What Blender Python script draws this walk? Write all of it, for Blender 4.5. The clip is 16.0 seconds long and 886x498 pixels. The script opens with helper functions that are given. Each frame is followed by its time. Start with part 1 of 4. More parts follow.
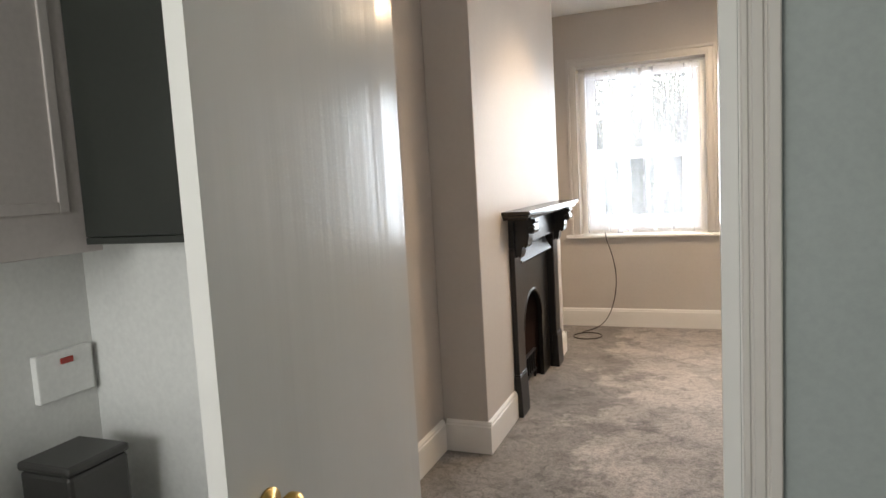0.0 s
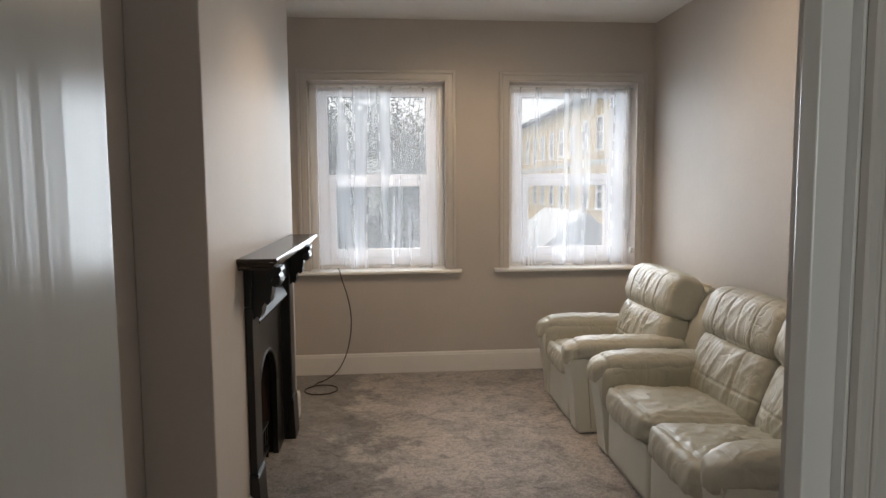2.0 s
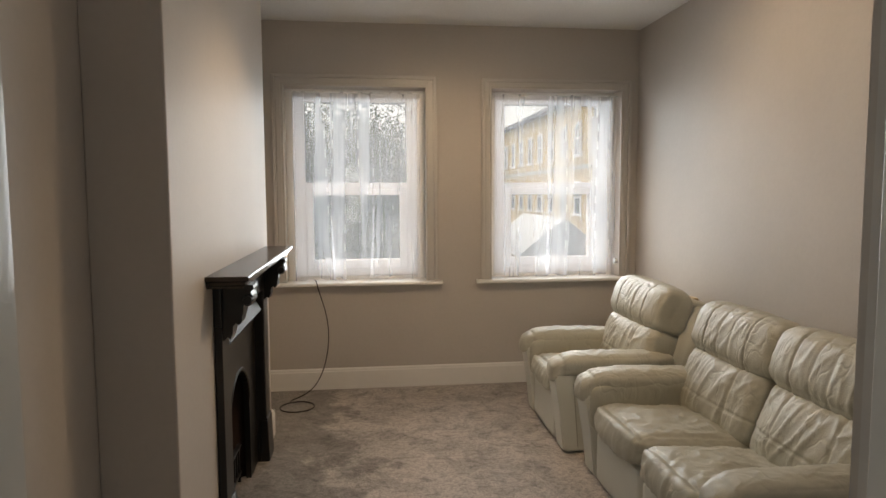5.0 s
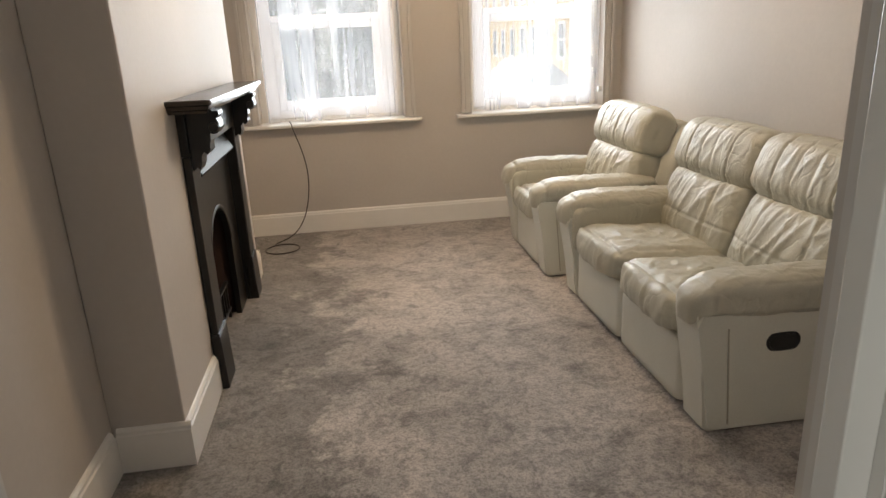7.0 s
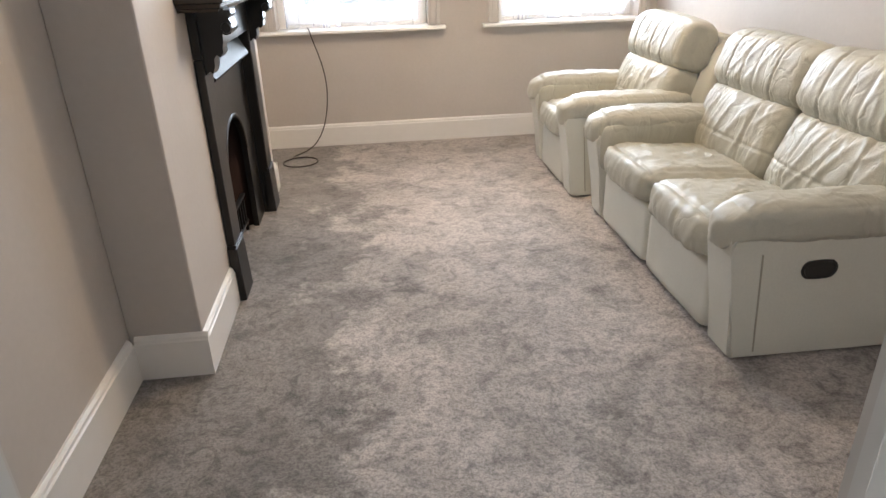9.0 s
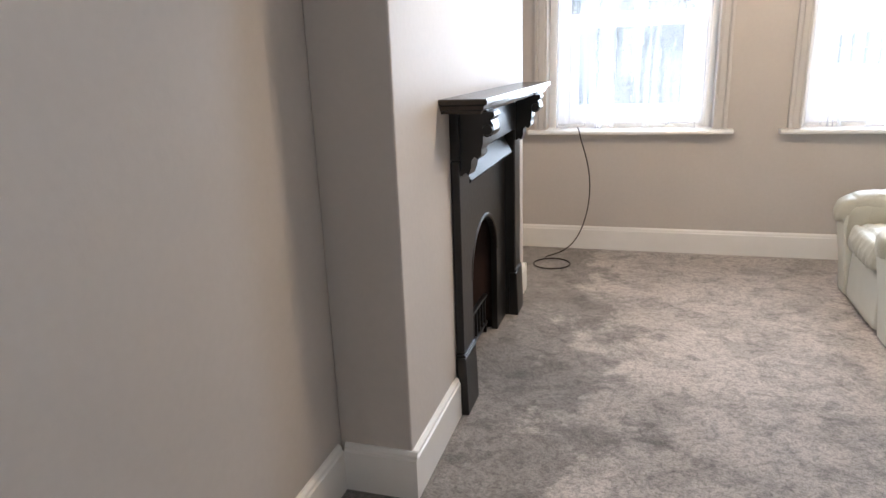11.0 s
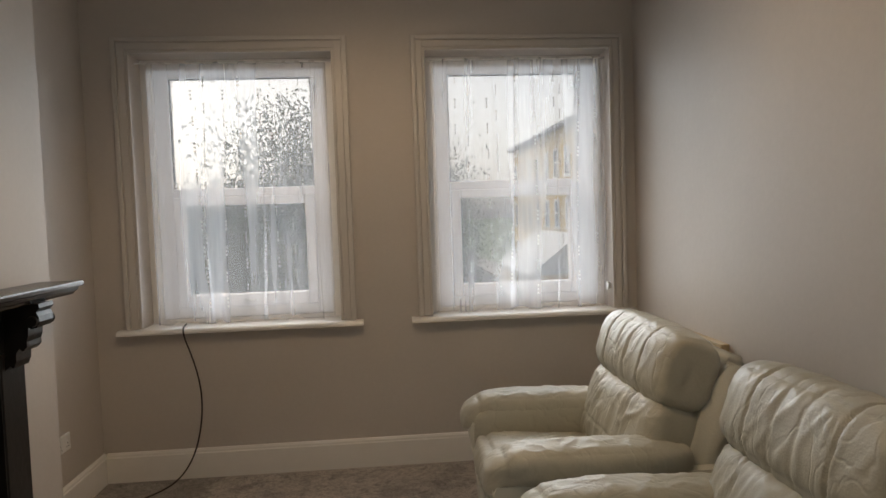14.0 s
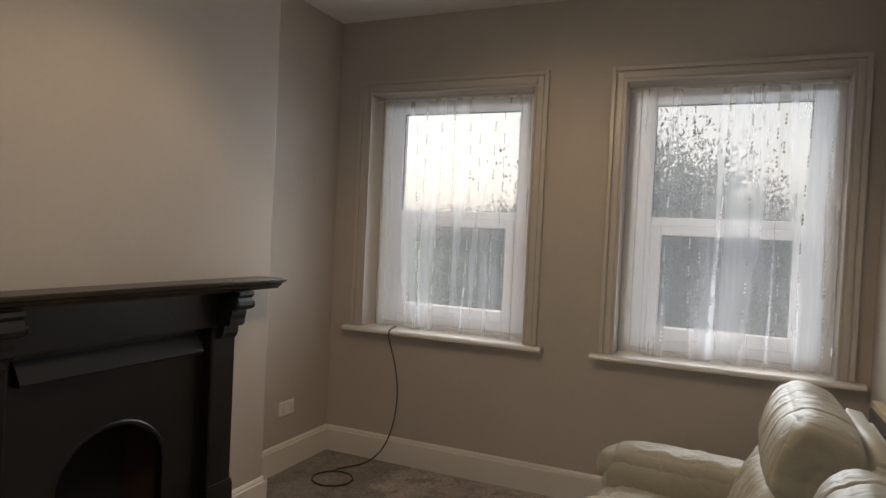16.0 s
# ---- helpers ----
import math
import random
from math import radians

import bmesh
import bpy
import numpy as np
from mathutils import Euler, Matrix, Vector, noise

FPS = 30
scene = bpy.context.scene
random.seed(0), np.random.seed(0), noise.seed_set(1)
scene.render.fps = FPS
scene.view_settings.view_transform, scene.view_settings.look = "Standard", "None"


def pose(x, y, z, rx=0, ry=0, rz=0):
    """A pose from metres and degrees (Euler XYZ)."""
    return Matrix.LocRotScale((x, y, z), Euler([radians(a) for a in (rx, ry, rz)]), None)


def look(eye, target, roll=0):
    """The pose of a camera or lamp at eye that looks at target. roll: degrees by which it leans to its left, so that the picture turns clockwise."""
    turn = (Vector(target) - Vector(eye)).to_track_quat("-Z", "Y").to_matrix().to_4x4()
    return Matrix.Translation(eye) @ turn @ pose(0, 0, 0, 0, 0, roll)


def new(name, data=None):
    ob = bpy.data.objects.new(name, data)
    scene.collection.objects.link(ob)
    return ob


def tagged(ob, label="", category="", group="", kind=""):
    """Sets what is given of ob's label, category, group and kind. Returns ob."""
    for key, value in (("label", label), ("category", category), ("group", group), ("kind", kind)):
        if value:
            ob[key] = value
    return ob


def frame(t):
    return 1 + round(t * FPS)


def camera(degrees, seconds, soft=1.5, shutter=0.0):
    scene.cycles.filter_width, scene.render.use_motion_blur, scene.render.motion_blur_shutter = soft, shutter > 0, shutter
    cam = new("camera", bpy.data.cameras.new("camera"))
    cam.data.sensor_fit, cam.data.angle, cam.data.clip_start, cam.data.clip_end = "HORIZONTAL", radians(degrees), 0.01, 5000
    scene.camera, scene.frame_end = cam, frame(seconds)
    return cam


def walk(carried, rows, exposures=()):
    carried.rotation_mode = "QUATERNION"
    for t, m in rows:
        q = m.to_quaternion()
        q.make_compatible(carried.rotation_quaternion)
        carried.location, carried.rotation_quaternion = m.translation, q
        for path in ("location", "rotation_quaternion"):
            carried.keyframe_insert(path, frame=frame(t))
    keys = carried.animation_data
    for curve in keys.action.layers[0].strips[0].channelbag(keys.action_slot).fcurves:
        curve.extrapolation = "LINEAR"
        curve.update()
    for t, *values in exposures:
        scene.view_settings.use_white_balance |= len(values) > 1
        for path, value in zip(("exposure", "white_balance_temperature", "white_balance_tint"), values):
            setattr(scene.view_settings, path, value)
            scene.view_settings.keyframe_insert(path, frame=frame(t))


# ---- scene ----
cam = camera(68.5, 16.0)
PATH = [
    (0, (1.056, -6.259, 1.442), (0.323, -4.409, 1.242), -3.2),
    (0.5, (0.913, -5.95, 1.47), (0.316, -4.051, 1.281), -2.8),
    (1, (0.741, -5.731, 1.527), (0.635, -3.748, 1.289), -3.6),
    (1.5, (0.635, -5.539, 1.532), (0.823, -3.552, 1.407), -2.3),
    (2, (0.635, -5.447, 1.543), (0.806, -3.463, 1.363), -0.4),
    (2.5, (0.661, -5.324, 1.557), (0.8, -3.335, 1.406), 0.3),
    (3, (0.645, -5.29, 1.584), (0.991, -3.323, 1.484), 1.0),
    (5.5, (0.629, -5.286, 1.572), (0.853, -3.311, 1.347), -0.3),
    (6, (0.63, -5.258, 1.525), (0.872, -3.305, 1.167), -0.2),
    (6.5, (0.648, -5.257, 1.437), (0.913, -3.331, 0.967), -1.4),
    (7, (0.662, -5.244, 1.417), (0.922, -3.354, 0.818), -2.6),
    (7.5, (0.637, -5.222, 1.396), (0.899, -3.379, 0.665), -0.4),
    (8, (0.651, -5.225, 1.38), (0.902, -3.413, 0.572), -1.0),
    (8.2, (0.621, -5.208, 1.376), (0.884, -3.408, 0.545), -0.5),
    (10.5, (0.767, -5.05, 1.375), (0.409, -3.217, 0.658), -3.6),
    (11, (0.663, -4.813, 1.378), (0.097, -2.975, 0.828), -2.1),
    (11.5, (0.63, -4.594, 1.392), (0.148, -2.684, 1.047), -5.3),
    (12, (0.724, -4.389, 1.483), (0.41, -2.418, 1.344), -0.6),
    (12.5, (0.842, -4.149, 1.553), (0.743, -2.153, 1.491), -2.7),
    (13, (0.858, -3.927, 1.542), (1.011, -1.934, 1.47), -1.6),
    (13.5, (1.07, -3.842, 1.498), (1.24, -1.853, 1.38), -1.5),
    (14, (1.416, -3.832, 1.472), (1.583, -1.841, 1.37), -1.9),
    (14.5, (1.668, -3.75, 1.492), (1.661, -1.751, 1.432), 0.8),
    (15, (1.951, -3.728, 1.527), (1.883, -1.73, 1.487), 2.3),
    (15.5, (2.149, -3.81, 1.547), (1.866, -1.831, 1.494), 1.4),
    (16, (2.261, -3.798, 1.52), (1.447, -1.971, 1.476), 2.7),
]
walk(cam, [(t, look(eye, target, roll)) for t, eye, target, roll in PATH], [(0, 1.5, 6700, 10), (0.6, 1.1, 6700, 10), (1.5, 0.52, 6600, 10), (3, 0.35, 6900, 10), (5.5, 0.38, 7200, 10), (7, 0.97, 7000, 10), (8.2, 1.58, 6400, 10), (10.3, 1.68, 6000, 10), (11, 1.55, 5900, 10), (11.5, 1.35, 5900, 10), (12, 0.66, 6200, 10), (13, 0.1, 6900, 10), (14.5, -0.22, 7000, 10), (16, -0.28, 7000, 10)])

# ---- world and light ----
world = bpy.data.worlds.new("overcast_sky")
scene.world = world
world.use_nodes = True
wn = world.node_tree
sky = wn.nodes.new("ShaderNodeTexSky")
sky.sky_type = 'NISHITA'
sky.sun_disc = False
sky.sun_elevation, sky.sun_rotation = radians(45), radians(325)
sky.dust_density, sky.air_density = 4.0, 1.0
hsv = wn.nodes.new("ShaderNodeHueSaturation")
hsv.inputs["Saturation"].default_value, hsv.inputs["Value"].default_value = 0.3, 1.2
wn.links.new(sky.outputs[0], hsv.inputs["Color"])
wn.links.new(hsv.outputs[0], wn.nodes["Background"].inputs[0])
wn.nodes["Background"].inputs[1].default_value = 0.15

sun = new("sun", bpy.data.lights.new("sun", 'SUN'))
sun.data.energy, sun.data.angle, sun.data.color = 0.8, radians(35), (1, 0.96, 0.9)
sun.matrix_world = look((-11.5, 16.4, 20.5), (0, 0, 0))

# daylight gathered in the two window openings
for wx, inner, outer in ((0.566, 1.6, 6.8), (2.215, 3.0, 7.8)):
    for wy, watts in ((0.03, inner), (0.124, outer)):
        day = new("window_daylight", bpy.data.lights.new("window_daylight", 'AREA'))
        day.data.shape, day.data.size, day.data.size_y, day.data.energy, day.data.color = 'RECTANGLE', 1.0, 1.42, watts, (0.8, 0.9, 1.0)
        day.matrix_world = look((wx, wy, 1.65), (wx, -3, 1.5))
        day.data.spread = radians(105)


# ---- materials ----
def mat(name, color, rough=0.5, metal=0.0, vary=0.06, scale=3.0, bump=0.0, bump_scale=60.0, fine=0.04, spec=0.5):
    """A surface with colour variation at two scales and fine relief."""
    m = bpy.data.materials.new(name)
    m.use_nodes = True
    nt = m.node_tree
    b = nt.nodes["Principled BSDF"]
    b.inputs["Roughness"].default_value = rough
    b.inputs["Metallic"].default_value = metal
    b.inputs["Specular IOR Level"].default_value = spec
    co = nt.nodes.new("ShaderNodeTexCoord")
    n1 = nt.nodes.new("ShaderNodeTexNoise")
    n1.inputs["Scale"].default_value, n1.inputs["Detail"].default_value = scale, 5
    n2 = nt.nodes.new("ShaderNodeTexNoise")
    n2.inputs["Scale"].default_value, n2.inputs["Detail"].default_value = bump_scale, 3
    for n in (n1, n2):
        nt.links.new(co.outputs["Object"], n.inputs["Vector"])
    mr = nt.nodes.new("ShaderNodeMapRange")
    mr.inputs[1].default_value, mr.inputs[2].default_value = 0.3, 0.7
    mr.inputs[3].default_value, mr.inputs[4].default_value = 1 - vary, 1 + vary
    nt.links.new(n1.outputs["Fac"], mr.inputs[0])
    mr2 = nt.nodes.new("ShaderNodeMapRange")
    mr2.inputs[1].default_value, mr2.inputs[2].default_value = 0.3, 0.7
    mr2.inputs[3].default_value, mr2.inputs[4].default_value = 1 - fine, 1 + fine
    nt.links.new(n2.outputs["Fac"], mr2.inputs[0])
    mul = nt.nodes.new("ShaderNodeMath")
    mul.operation = 'MULTIPLY'
    nt.links.new(mr.outputs[0], mul.inputs[0])
    nt.links.new(mr2.outputs[0], mul.inputs[1])
    vm = nt.nodes.new("ShaderNodeVectorMath")
    vm.operation = 'SCALE'
    vm.inputs[0].default_value = color
    nt.links.new(mul.outputs[0], vm.inputs["Scale"])
    nt.links.new(vm.outputs[0], b.inputs["Base Color"])
    if bump:
        bp = nt.nodes.new("ShaderNodeBump")
        bp.inputs["Strength"].default_value = bump
        bp.inputs["Distance"].default_value = 0.004
        nt.links.new(n2.outputs["Fac"], bp.inputs["Height"])
        nt.links.new(bp.outputs[0], b.inputs["Normal"])
    return m


M_WALL = mat("wall_paint", (0.54, 0.495, 0.455), 0.54, vary=0.04, scale=1.5, bump=0.16, bump_scale=42, fine=0.015, spec=0.26)
M_CEIL = mat("ceiling_paint", (0.84, 0.835, 0.82), 0.8, vary=0.02, bump=0.1)
M_GLOSS = mat("white_gloss", (0.8, 0.775, 0.74), 0.3, vary=0.02, bump=0.08, bump_scale=25, fine=0.01)
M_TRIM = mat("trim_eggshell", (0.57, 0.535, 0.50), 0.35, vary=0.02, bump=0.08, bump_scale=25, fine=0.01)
M_DOOR = mat("door_gloss", (0.70, 0.685, 0.66), 0.2, vary=0.02, scale=2, bump=0.5, bump_scale=14, fine=0.01)
M_UPVC = mat("upvc", (0.86, 0.86, 0.88), 0.3, vary=0.01)
M_BLACK = mat("black_iron", (0.009, 0.0083, 0.008), 0.33, vary=0.25, scale=6, bump=0.22, bump_scale=40, fine=0.1, spec=0.5)
M_SHELF = mat("black_painted_shelf", (0.032, 0.023, 0.017), 0.24, vary=0.25, scale=5, bump=0.15, bump_scale=60, fine=0.1)
M_HOOD = mat("dull_black_iron", (0.009, 0.0085, 0.008), 0.5, vary=0.25, scale=6, bump=0.2, bump_scale=40, spec=0.3)
M_FIREBACK = mat("fireback_black", (0.006, 0.006, 0.006), 0.9)
M_BRICKRED = mat("red_firebrick", (0.03, 0.013, 0.009), 0.9, vary=0.3)
M_LEATHER = mat("cream_leather", (0.47, 0.452, 0.378), 0.42, vary=0.06, scale=4, bump=0.2, bump_scale=140, fine=0.03)
M_LEATHER2 = mat("cream_leathercloth", (0.62, 0.61, 0.54), 0.4, vary=0.04, scale=3, bump=0.25, bump_scale=110, fine=0.02)
M_PIPING = mat("leather_seam", (0.36, 0.34, 0.27), 0.5)
M_DARKPL = mat("black_plastic", (0.012, 0.012, 0.012), 0.4)
M_WHITEPL = mat("white_plastic", (0.8, 0.8, 0.78), 0.3, vary=0.01)
M_CABLE = mat("dark_cable", (0.035, 0.022, 0.016), 0.5)
M_BRASS = mat("aged_brass", (0.55, 0.36, 0.12), 0.3, metal=1.0, vary=0.15, scale=20)
M_CHROME = mat("satin_steel", (0.25, 0.22, 0.19), 0.3, metal=1.0)
M_KWALL = mat("kitchen_paint", (0.33, 0.36, 0.35), 0.55, vary=0.03)
M_KTILE = mat("kitchen_white", (0.74, 0.74, 0.72), 0.35, vary=0.02)
M_KCAB = mat("cabinet_door_paint", (0.52, 0.47, 0.45), 0.35, vary=0.03)
M_KDARK = mat("dark_cabinet_end", (0.03, 0.033, 0.029), 0.35, vary=0.1)
M_KFLOOR = mat("kitchen_vinyl", (0.28, 0.25, 0.22), 0.4, vary=0.1)
M_STEEL = mat("brushed_grey", (0.07, 0.068, 0.065), 0.4, metal=0.3)
M_PINE = mat("pale_pine", (0.5, 0.4, 0.25), 0.5, vary=0.12, scale=8)
M_PINEDARK = mat("dark_brown", (0.06, 0.05, 0.04), 0.9)
M_STOCK = mat("stock_brick", (0.46, 0.33, 0.13), 0.9, vary=0.2, scale=0.8, bump=0.4, bump_scale=12, fine=0.2)
M_SLATE = mat("slate", (0.12, 0.12, 0.13), 0.7, vary=0.2, scale=2)
M_PALEROOF = mat("pale_roof", (0.42, 0.43, 0.43), 0.6, vary=0.1, scale=2)
M_BARK = mat("bark", (0.09, 0.065, 0.045), 0.95, vary=0.3, scale=8, bump=0.6)
M_LEAF = mat("leaf", (0.085, 0.11, 0.055), 0.6, vary=0.35, scale=1.5, fine=0.3, bump_scale=9)
M_ROAD = mat("asphalt", (0.06, 0.06, 0.06), 0.9, vary=0.15, scale=0.3)
M_GRASS = mat("grass", (0.07, 0.1, 0.03), 0.95, vary=0.3, scale=0.6)
M_DARKGLASS = mat("far_pane", (0.04, 0.05, 0.06), 0.1)


def brushed_upright(m, squash):
    """Draws a paint's fine relief out into upright brush strokes."""
    nt = m.node_tree
    bump = nt.nodes["Principled BSDF"].inputs["Normal"].links[0].from_node
    grain = bump.inputs["Height"].links[0].from_node
    mp = nt.nodes.new("ShaderNodeMapping")
    mp.inputs["Scale"].default_value = (1, 1, squash)
    nt.links.new(grain.inputs["Vector"].links[0].from_socket, mp.inputs[0])
    nt.links.new(mp.outputs[0], grain.inputs["Vector"])


brushed_upright(M_DOOR, 0.03)


def carpet():
    """Cut pile: brushed patches in two tones, tufts, fine relief, and a darker hearth side."""
    m = mat("carpet", (0.405, 0.36, 0.33), 0.95, vary=0.1, scale=9, bump=1.0, bump_scale=240, fine=0.28, spec=0.15)
    nt = m.node_tree
    b = nt.nodes["Principled BSDF"]
    b.inputs["Sheen Weight"].default_value = 0.25
    b.inputs["Sheen Roughness"].default_value = 0.6
    base = b.inputs["Base Color"].links[0].from_socket
    co = nt.nodes.new("ShaderNodeTexCoord")
    acc = base
    for scale, lo, hi, dark, light, dist in ((1.3, 0.40, 0.56, 0.86, 1.06, 0.3), (4.2, 0.42, 0.51, 0.84, 1.06, 1.1), (9.0, 0.34, 0.42, 0.74, 1.03, 1.2), (17.0, 0.40, 0.48, 0.9, 1.04, 1.5), (34.0, 0.38, 0.54, 0.8, 1.06, 0.4), (95.0, 0.34, 0.56, 0.72, 1.1, 0.0)):
        n = nt.nodes.new("ShaderNodeTexNoise")
        n.inputs["Scale"].default_value, n.inputs["Detail"].default_value = scale, 4
        n.inputs["Distortion"].default_value = dist
        nt.links.new(co.outputs["Object"], n.inputs["Vector"])
        mr = nt.nodes.new("ShaderNodeMapRange")
        mr.interpolation_type = 'SMOOTHSTEP'
        for i, v in enumerate((lo, hi, dark, light)):
            mr.inputs[i + 1].default_value = v
        nt.links.new(n.outputs["Fac"], mr.inputs[0])
        vm = nt.nodes.new("ShaderNodeVectorMath")
        vm.operation = 'SCALE'
        nt.links.new(acc, vm.inputs[0])
        nt.links.new(mr.outputs[0], vm.inputs["Scale"])
        acc = vm.outputs[0]
    # carpet colour darkened in ragged patches towards low x, the hearth side
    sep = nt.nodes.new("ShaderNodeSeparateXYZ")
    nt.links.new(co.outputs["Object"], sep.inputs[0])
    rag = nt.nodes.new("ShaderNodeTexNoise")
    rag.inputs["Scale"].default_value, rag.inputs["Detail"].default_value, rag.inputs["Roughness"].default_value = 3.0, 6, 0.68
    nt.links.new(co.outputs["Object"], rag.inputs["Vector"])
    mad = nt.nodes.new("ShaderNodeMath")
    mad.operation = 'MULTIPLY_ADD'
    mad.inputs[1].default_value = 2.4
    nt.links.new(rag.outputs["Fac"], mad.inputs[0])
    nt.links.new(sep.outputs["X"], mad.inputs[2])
    hearth_tone = nt.nodes.new("ShaderNodeMapRange")
    hearth_tone.interpolation_type = 'SMOOTHSTEP'
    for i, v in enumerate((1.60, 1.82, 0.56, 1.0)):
        hearth_tone.inputs[i + 1].default_value = v
    nt.links.new(mad.outputs[0], hearth_tone.inputs[0])
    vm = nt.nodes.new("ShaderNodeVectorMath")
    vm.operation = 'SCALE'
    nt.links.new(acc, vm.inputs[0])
    nt.links.new(hearth_tone.outputs[0], vm.inputs["Scale"])
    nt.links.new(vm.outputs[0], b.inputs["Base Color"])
    return m


def sheer():
    """Net curtain cloth: fine open weave that lets most light through."""
    m = bpy.data.materials.new("white_voile")
    m.use_nodes = True
    nt = m.node_tree
    nt.nodes.remove(nt.nodes["Principled BSDF"])
    tr = nt.nodes.new("ShaderNodeBsdfTransparent")
    tl = nt.nodes.new("ShaderNodeBsdfTranslucent")
    df = nt.nodes.new("ShaderNodeBsdfDiffuse")
    for n in (tl, df):
        n.inputs["Color"].default_value = (0.9, 0.92, 0.98, 1)
    m1 = nt.nodes.new("ShaderNodeMixShader")
    m1.inputs[0].default_value = 0.35
    m2 = nt.nodes.new("ShaderNodeMixShader")
    nt.links.new(tl.outputs[0], m1.inputs[1])
    nt.links.new(df.outputs[0], m1.inputs[2])
    nt.links.new(tr.outputs[0], m2.inputs[1])
    nt.links.new(m1.outputs[0], m2.inputs[2])
    co = nt.nodes.new("ShaderNodeTexCoord")
    mp = nt.nodes.new("ShaderNodeMapping")
    mp.inputs["Scale"].default_value = (60, 60, 3)
    n = nt.nodes.new("ShaderNodeTexNoise")
    n.inputs["Scale"].default_value = 1.0
    mr = nt.nodes.new("ShaderNodeMapRange")
    for i, v in enumerate((0.3, 0.7, 0.19, 0.25)):
        mr.inputs[i + 1].default_value = v
    nt.links.new(co.outputs["Object"], mp.inputs[0])
    nt.links.new(mp.outputs[0], n.inputs["Vector"])
    nt.links.new(n.outputs["Fac"], mr.inputs[0])
    mp2 = nt.nodes.new("ShaderNodeMapping")
    mp2.inputs["Scale"].default_value = (8, 8, 0.5)
    n2 = nt.nodes.new("ShaderNodeTexNoise")
    n2.inputs["Scale"].default_value, n2.inputs["Detail"].default_value = 1.0, 2
    mr2 = nt.nodes.new("ShaderNodeMapRange")
    mr2.interpolation_type = 'SMOOTHSTEP'
    for i, v in enumerate((0.42, 0.64, -0.03, 0.10)):
        mr2.inputs[i + 1].default_value = v
    nt.links.new(co.outputs["Object"], mp2.inputs[0])
    nt.links.new(mp2.outputs[0], n2.inputs["Vector"])
    nt.links.new(n2.outputs["Fac"], mr2.inputs[0])
    add = nt.nodes.new("ShaderNodeMath")
    nt.links.new(mr.outputs[0], add.inputs[0])
    nt.links.new(mr2.outputs[0], add.inputs[1])
    nt.links.new(add.outputs[0], m2.inputs[0])
    nt.links.new(m2.outputs[0], nt.nodes["Material Output"].inputs[0])
    return m


def clear_glass():
    m = bpy.data.materials.new("clear_glass")
    m.use_nodes = True
    b = m.node_tree.nodes["Principled BSDF"]
    b.inputs["Transmission Weight"].default_value = 1.0
    b.inputs["Roughness"].default_value = 0.0
    b.inputs["IOR"].default_value = 1.45
    return m


def glowing(name, color, strength):
    m = bpy.data.materials.new(name)
    m.use_nodes = True
    b = m.node_tree.nodes["Principled BSDF"]
    b.inputs["Emission Color"].default_value = (*color, 1)
    b.inputs["Emission Strength"].default_value = strength
    return m


def creased(m):
    """Adds soft irregular creases to a leather."""
    nt = m.node_tree
    b = nt.nodes["Principled BSDF"]
    first = b.inputs["Normal"].links[0].from_node
    co = nt.nodes.new("ShaderNodeTexCoord")
    n = nt.nodes.new("ShaderNodeTexNoise")
    n.inputs["Scale"].default_value, n.inputs["Detail"].default_value, n.inputs["Distortion"].default_value = 1.0, 2, 0.9
    sub = nt.nodes.new("ShaderNodeMath")
    sub.operation, sub.inputs[1].default_value = 'SUBTRACT', 0.5
    ab = nt.nodes.new("ShaderNodeMath")
    ab.operation = 'ABSOLUTE'
    mr = nt.nodes.new("ShaderNodeMapRange")
    mr.interpolation_type = 'SMOOTHSTEP'
    for i, v in enumerate((0.0, 0.07, 0.0, 1.0)):
        mr.inputs[i + 1].default_value = v
    bp = nt.nodes.new("ShaderNodeBump")
    bp.inputs["Strength"].default_value, bp.inputs["Distance"].default_value = 0.24, 0.006
    mp = nt.nodes.new("ShaderNodeMapping")
    mp.inputs["Scale"].default_value = (7, 8.5, 4.5)
    mp.inputs["Rotation"].default_value = (0.5, 0.2, 0.3)
    nt.links.new(co.outputs["Object"], mp.inputs[0])
    nt.links.new(mp.outputs[0], n.inputs["Vector"])
    nt.links.new(n.outputs["Fac"], sub.inputs[0])
    nt.links.new(sub.outputs[0], ab.inputs[0])
    nt.links.new(ab.outputs[0], mr.inputs[0])
    nt.links.new(mr.outputs[0], bp.inputs["Height"])
    nt.links.new(first.outputs[0], bp.inputs["Normal"])
    nt.links.new(bp.outputs[0], b.inputs["Normal"])


creased(M_LEATHER)
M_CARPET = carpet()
M_SHEER = sheer()
M_THREAD = mat("embroidery_thread", (0.85, 0.85, 0.88), 0.7)
M_GLASS = clear_glass()
M_BULB = glowing("lit_bulb", (1.0, 0.72, 0.4), 45.0)


# ---- geometry helpers ----
def part(name, bm, material, parent=None, label="", smooth=False):
    """Links a bmesh as one mesh object, under a thing or part if given."""
    me = bpy.data.meshes.new(name)
    bmesh.ops.recalc_face_normals(bm, faces=bm.faces[:])
    bm.to_mesh(me)
    bm.free()
    me.materials.append(material)
    if smooth:
        me.polygons.foreach_set("use_smooth", [True] * len(me.polygons))
    ob = new(name, me)
    if parent:
        ob.parent = parent
    if label:
        ob["label"] = label
    return ob


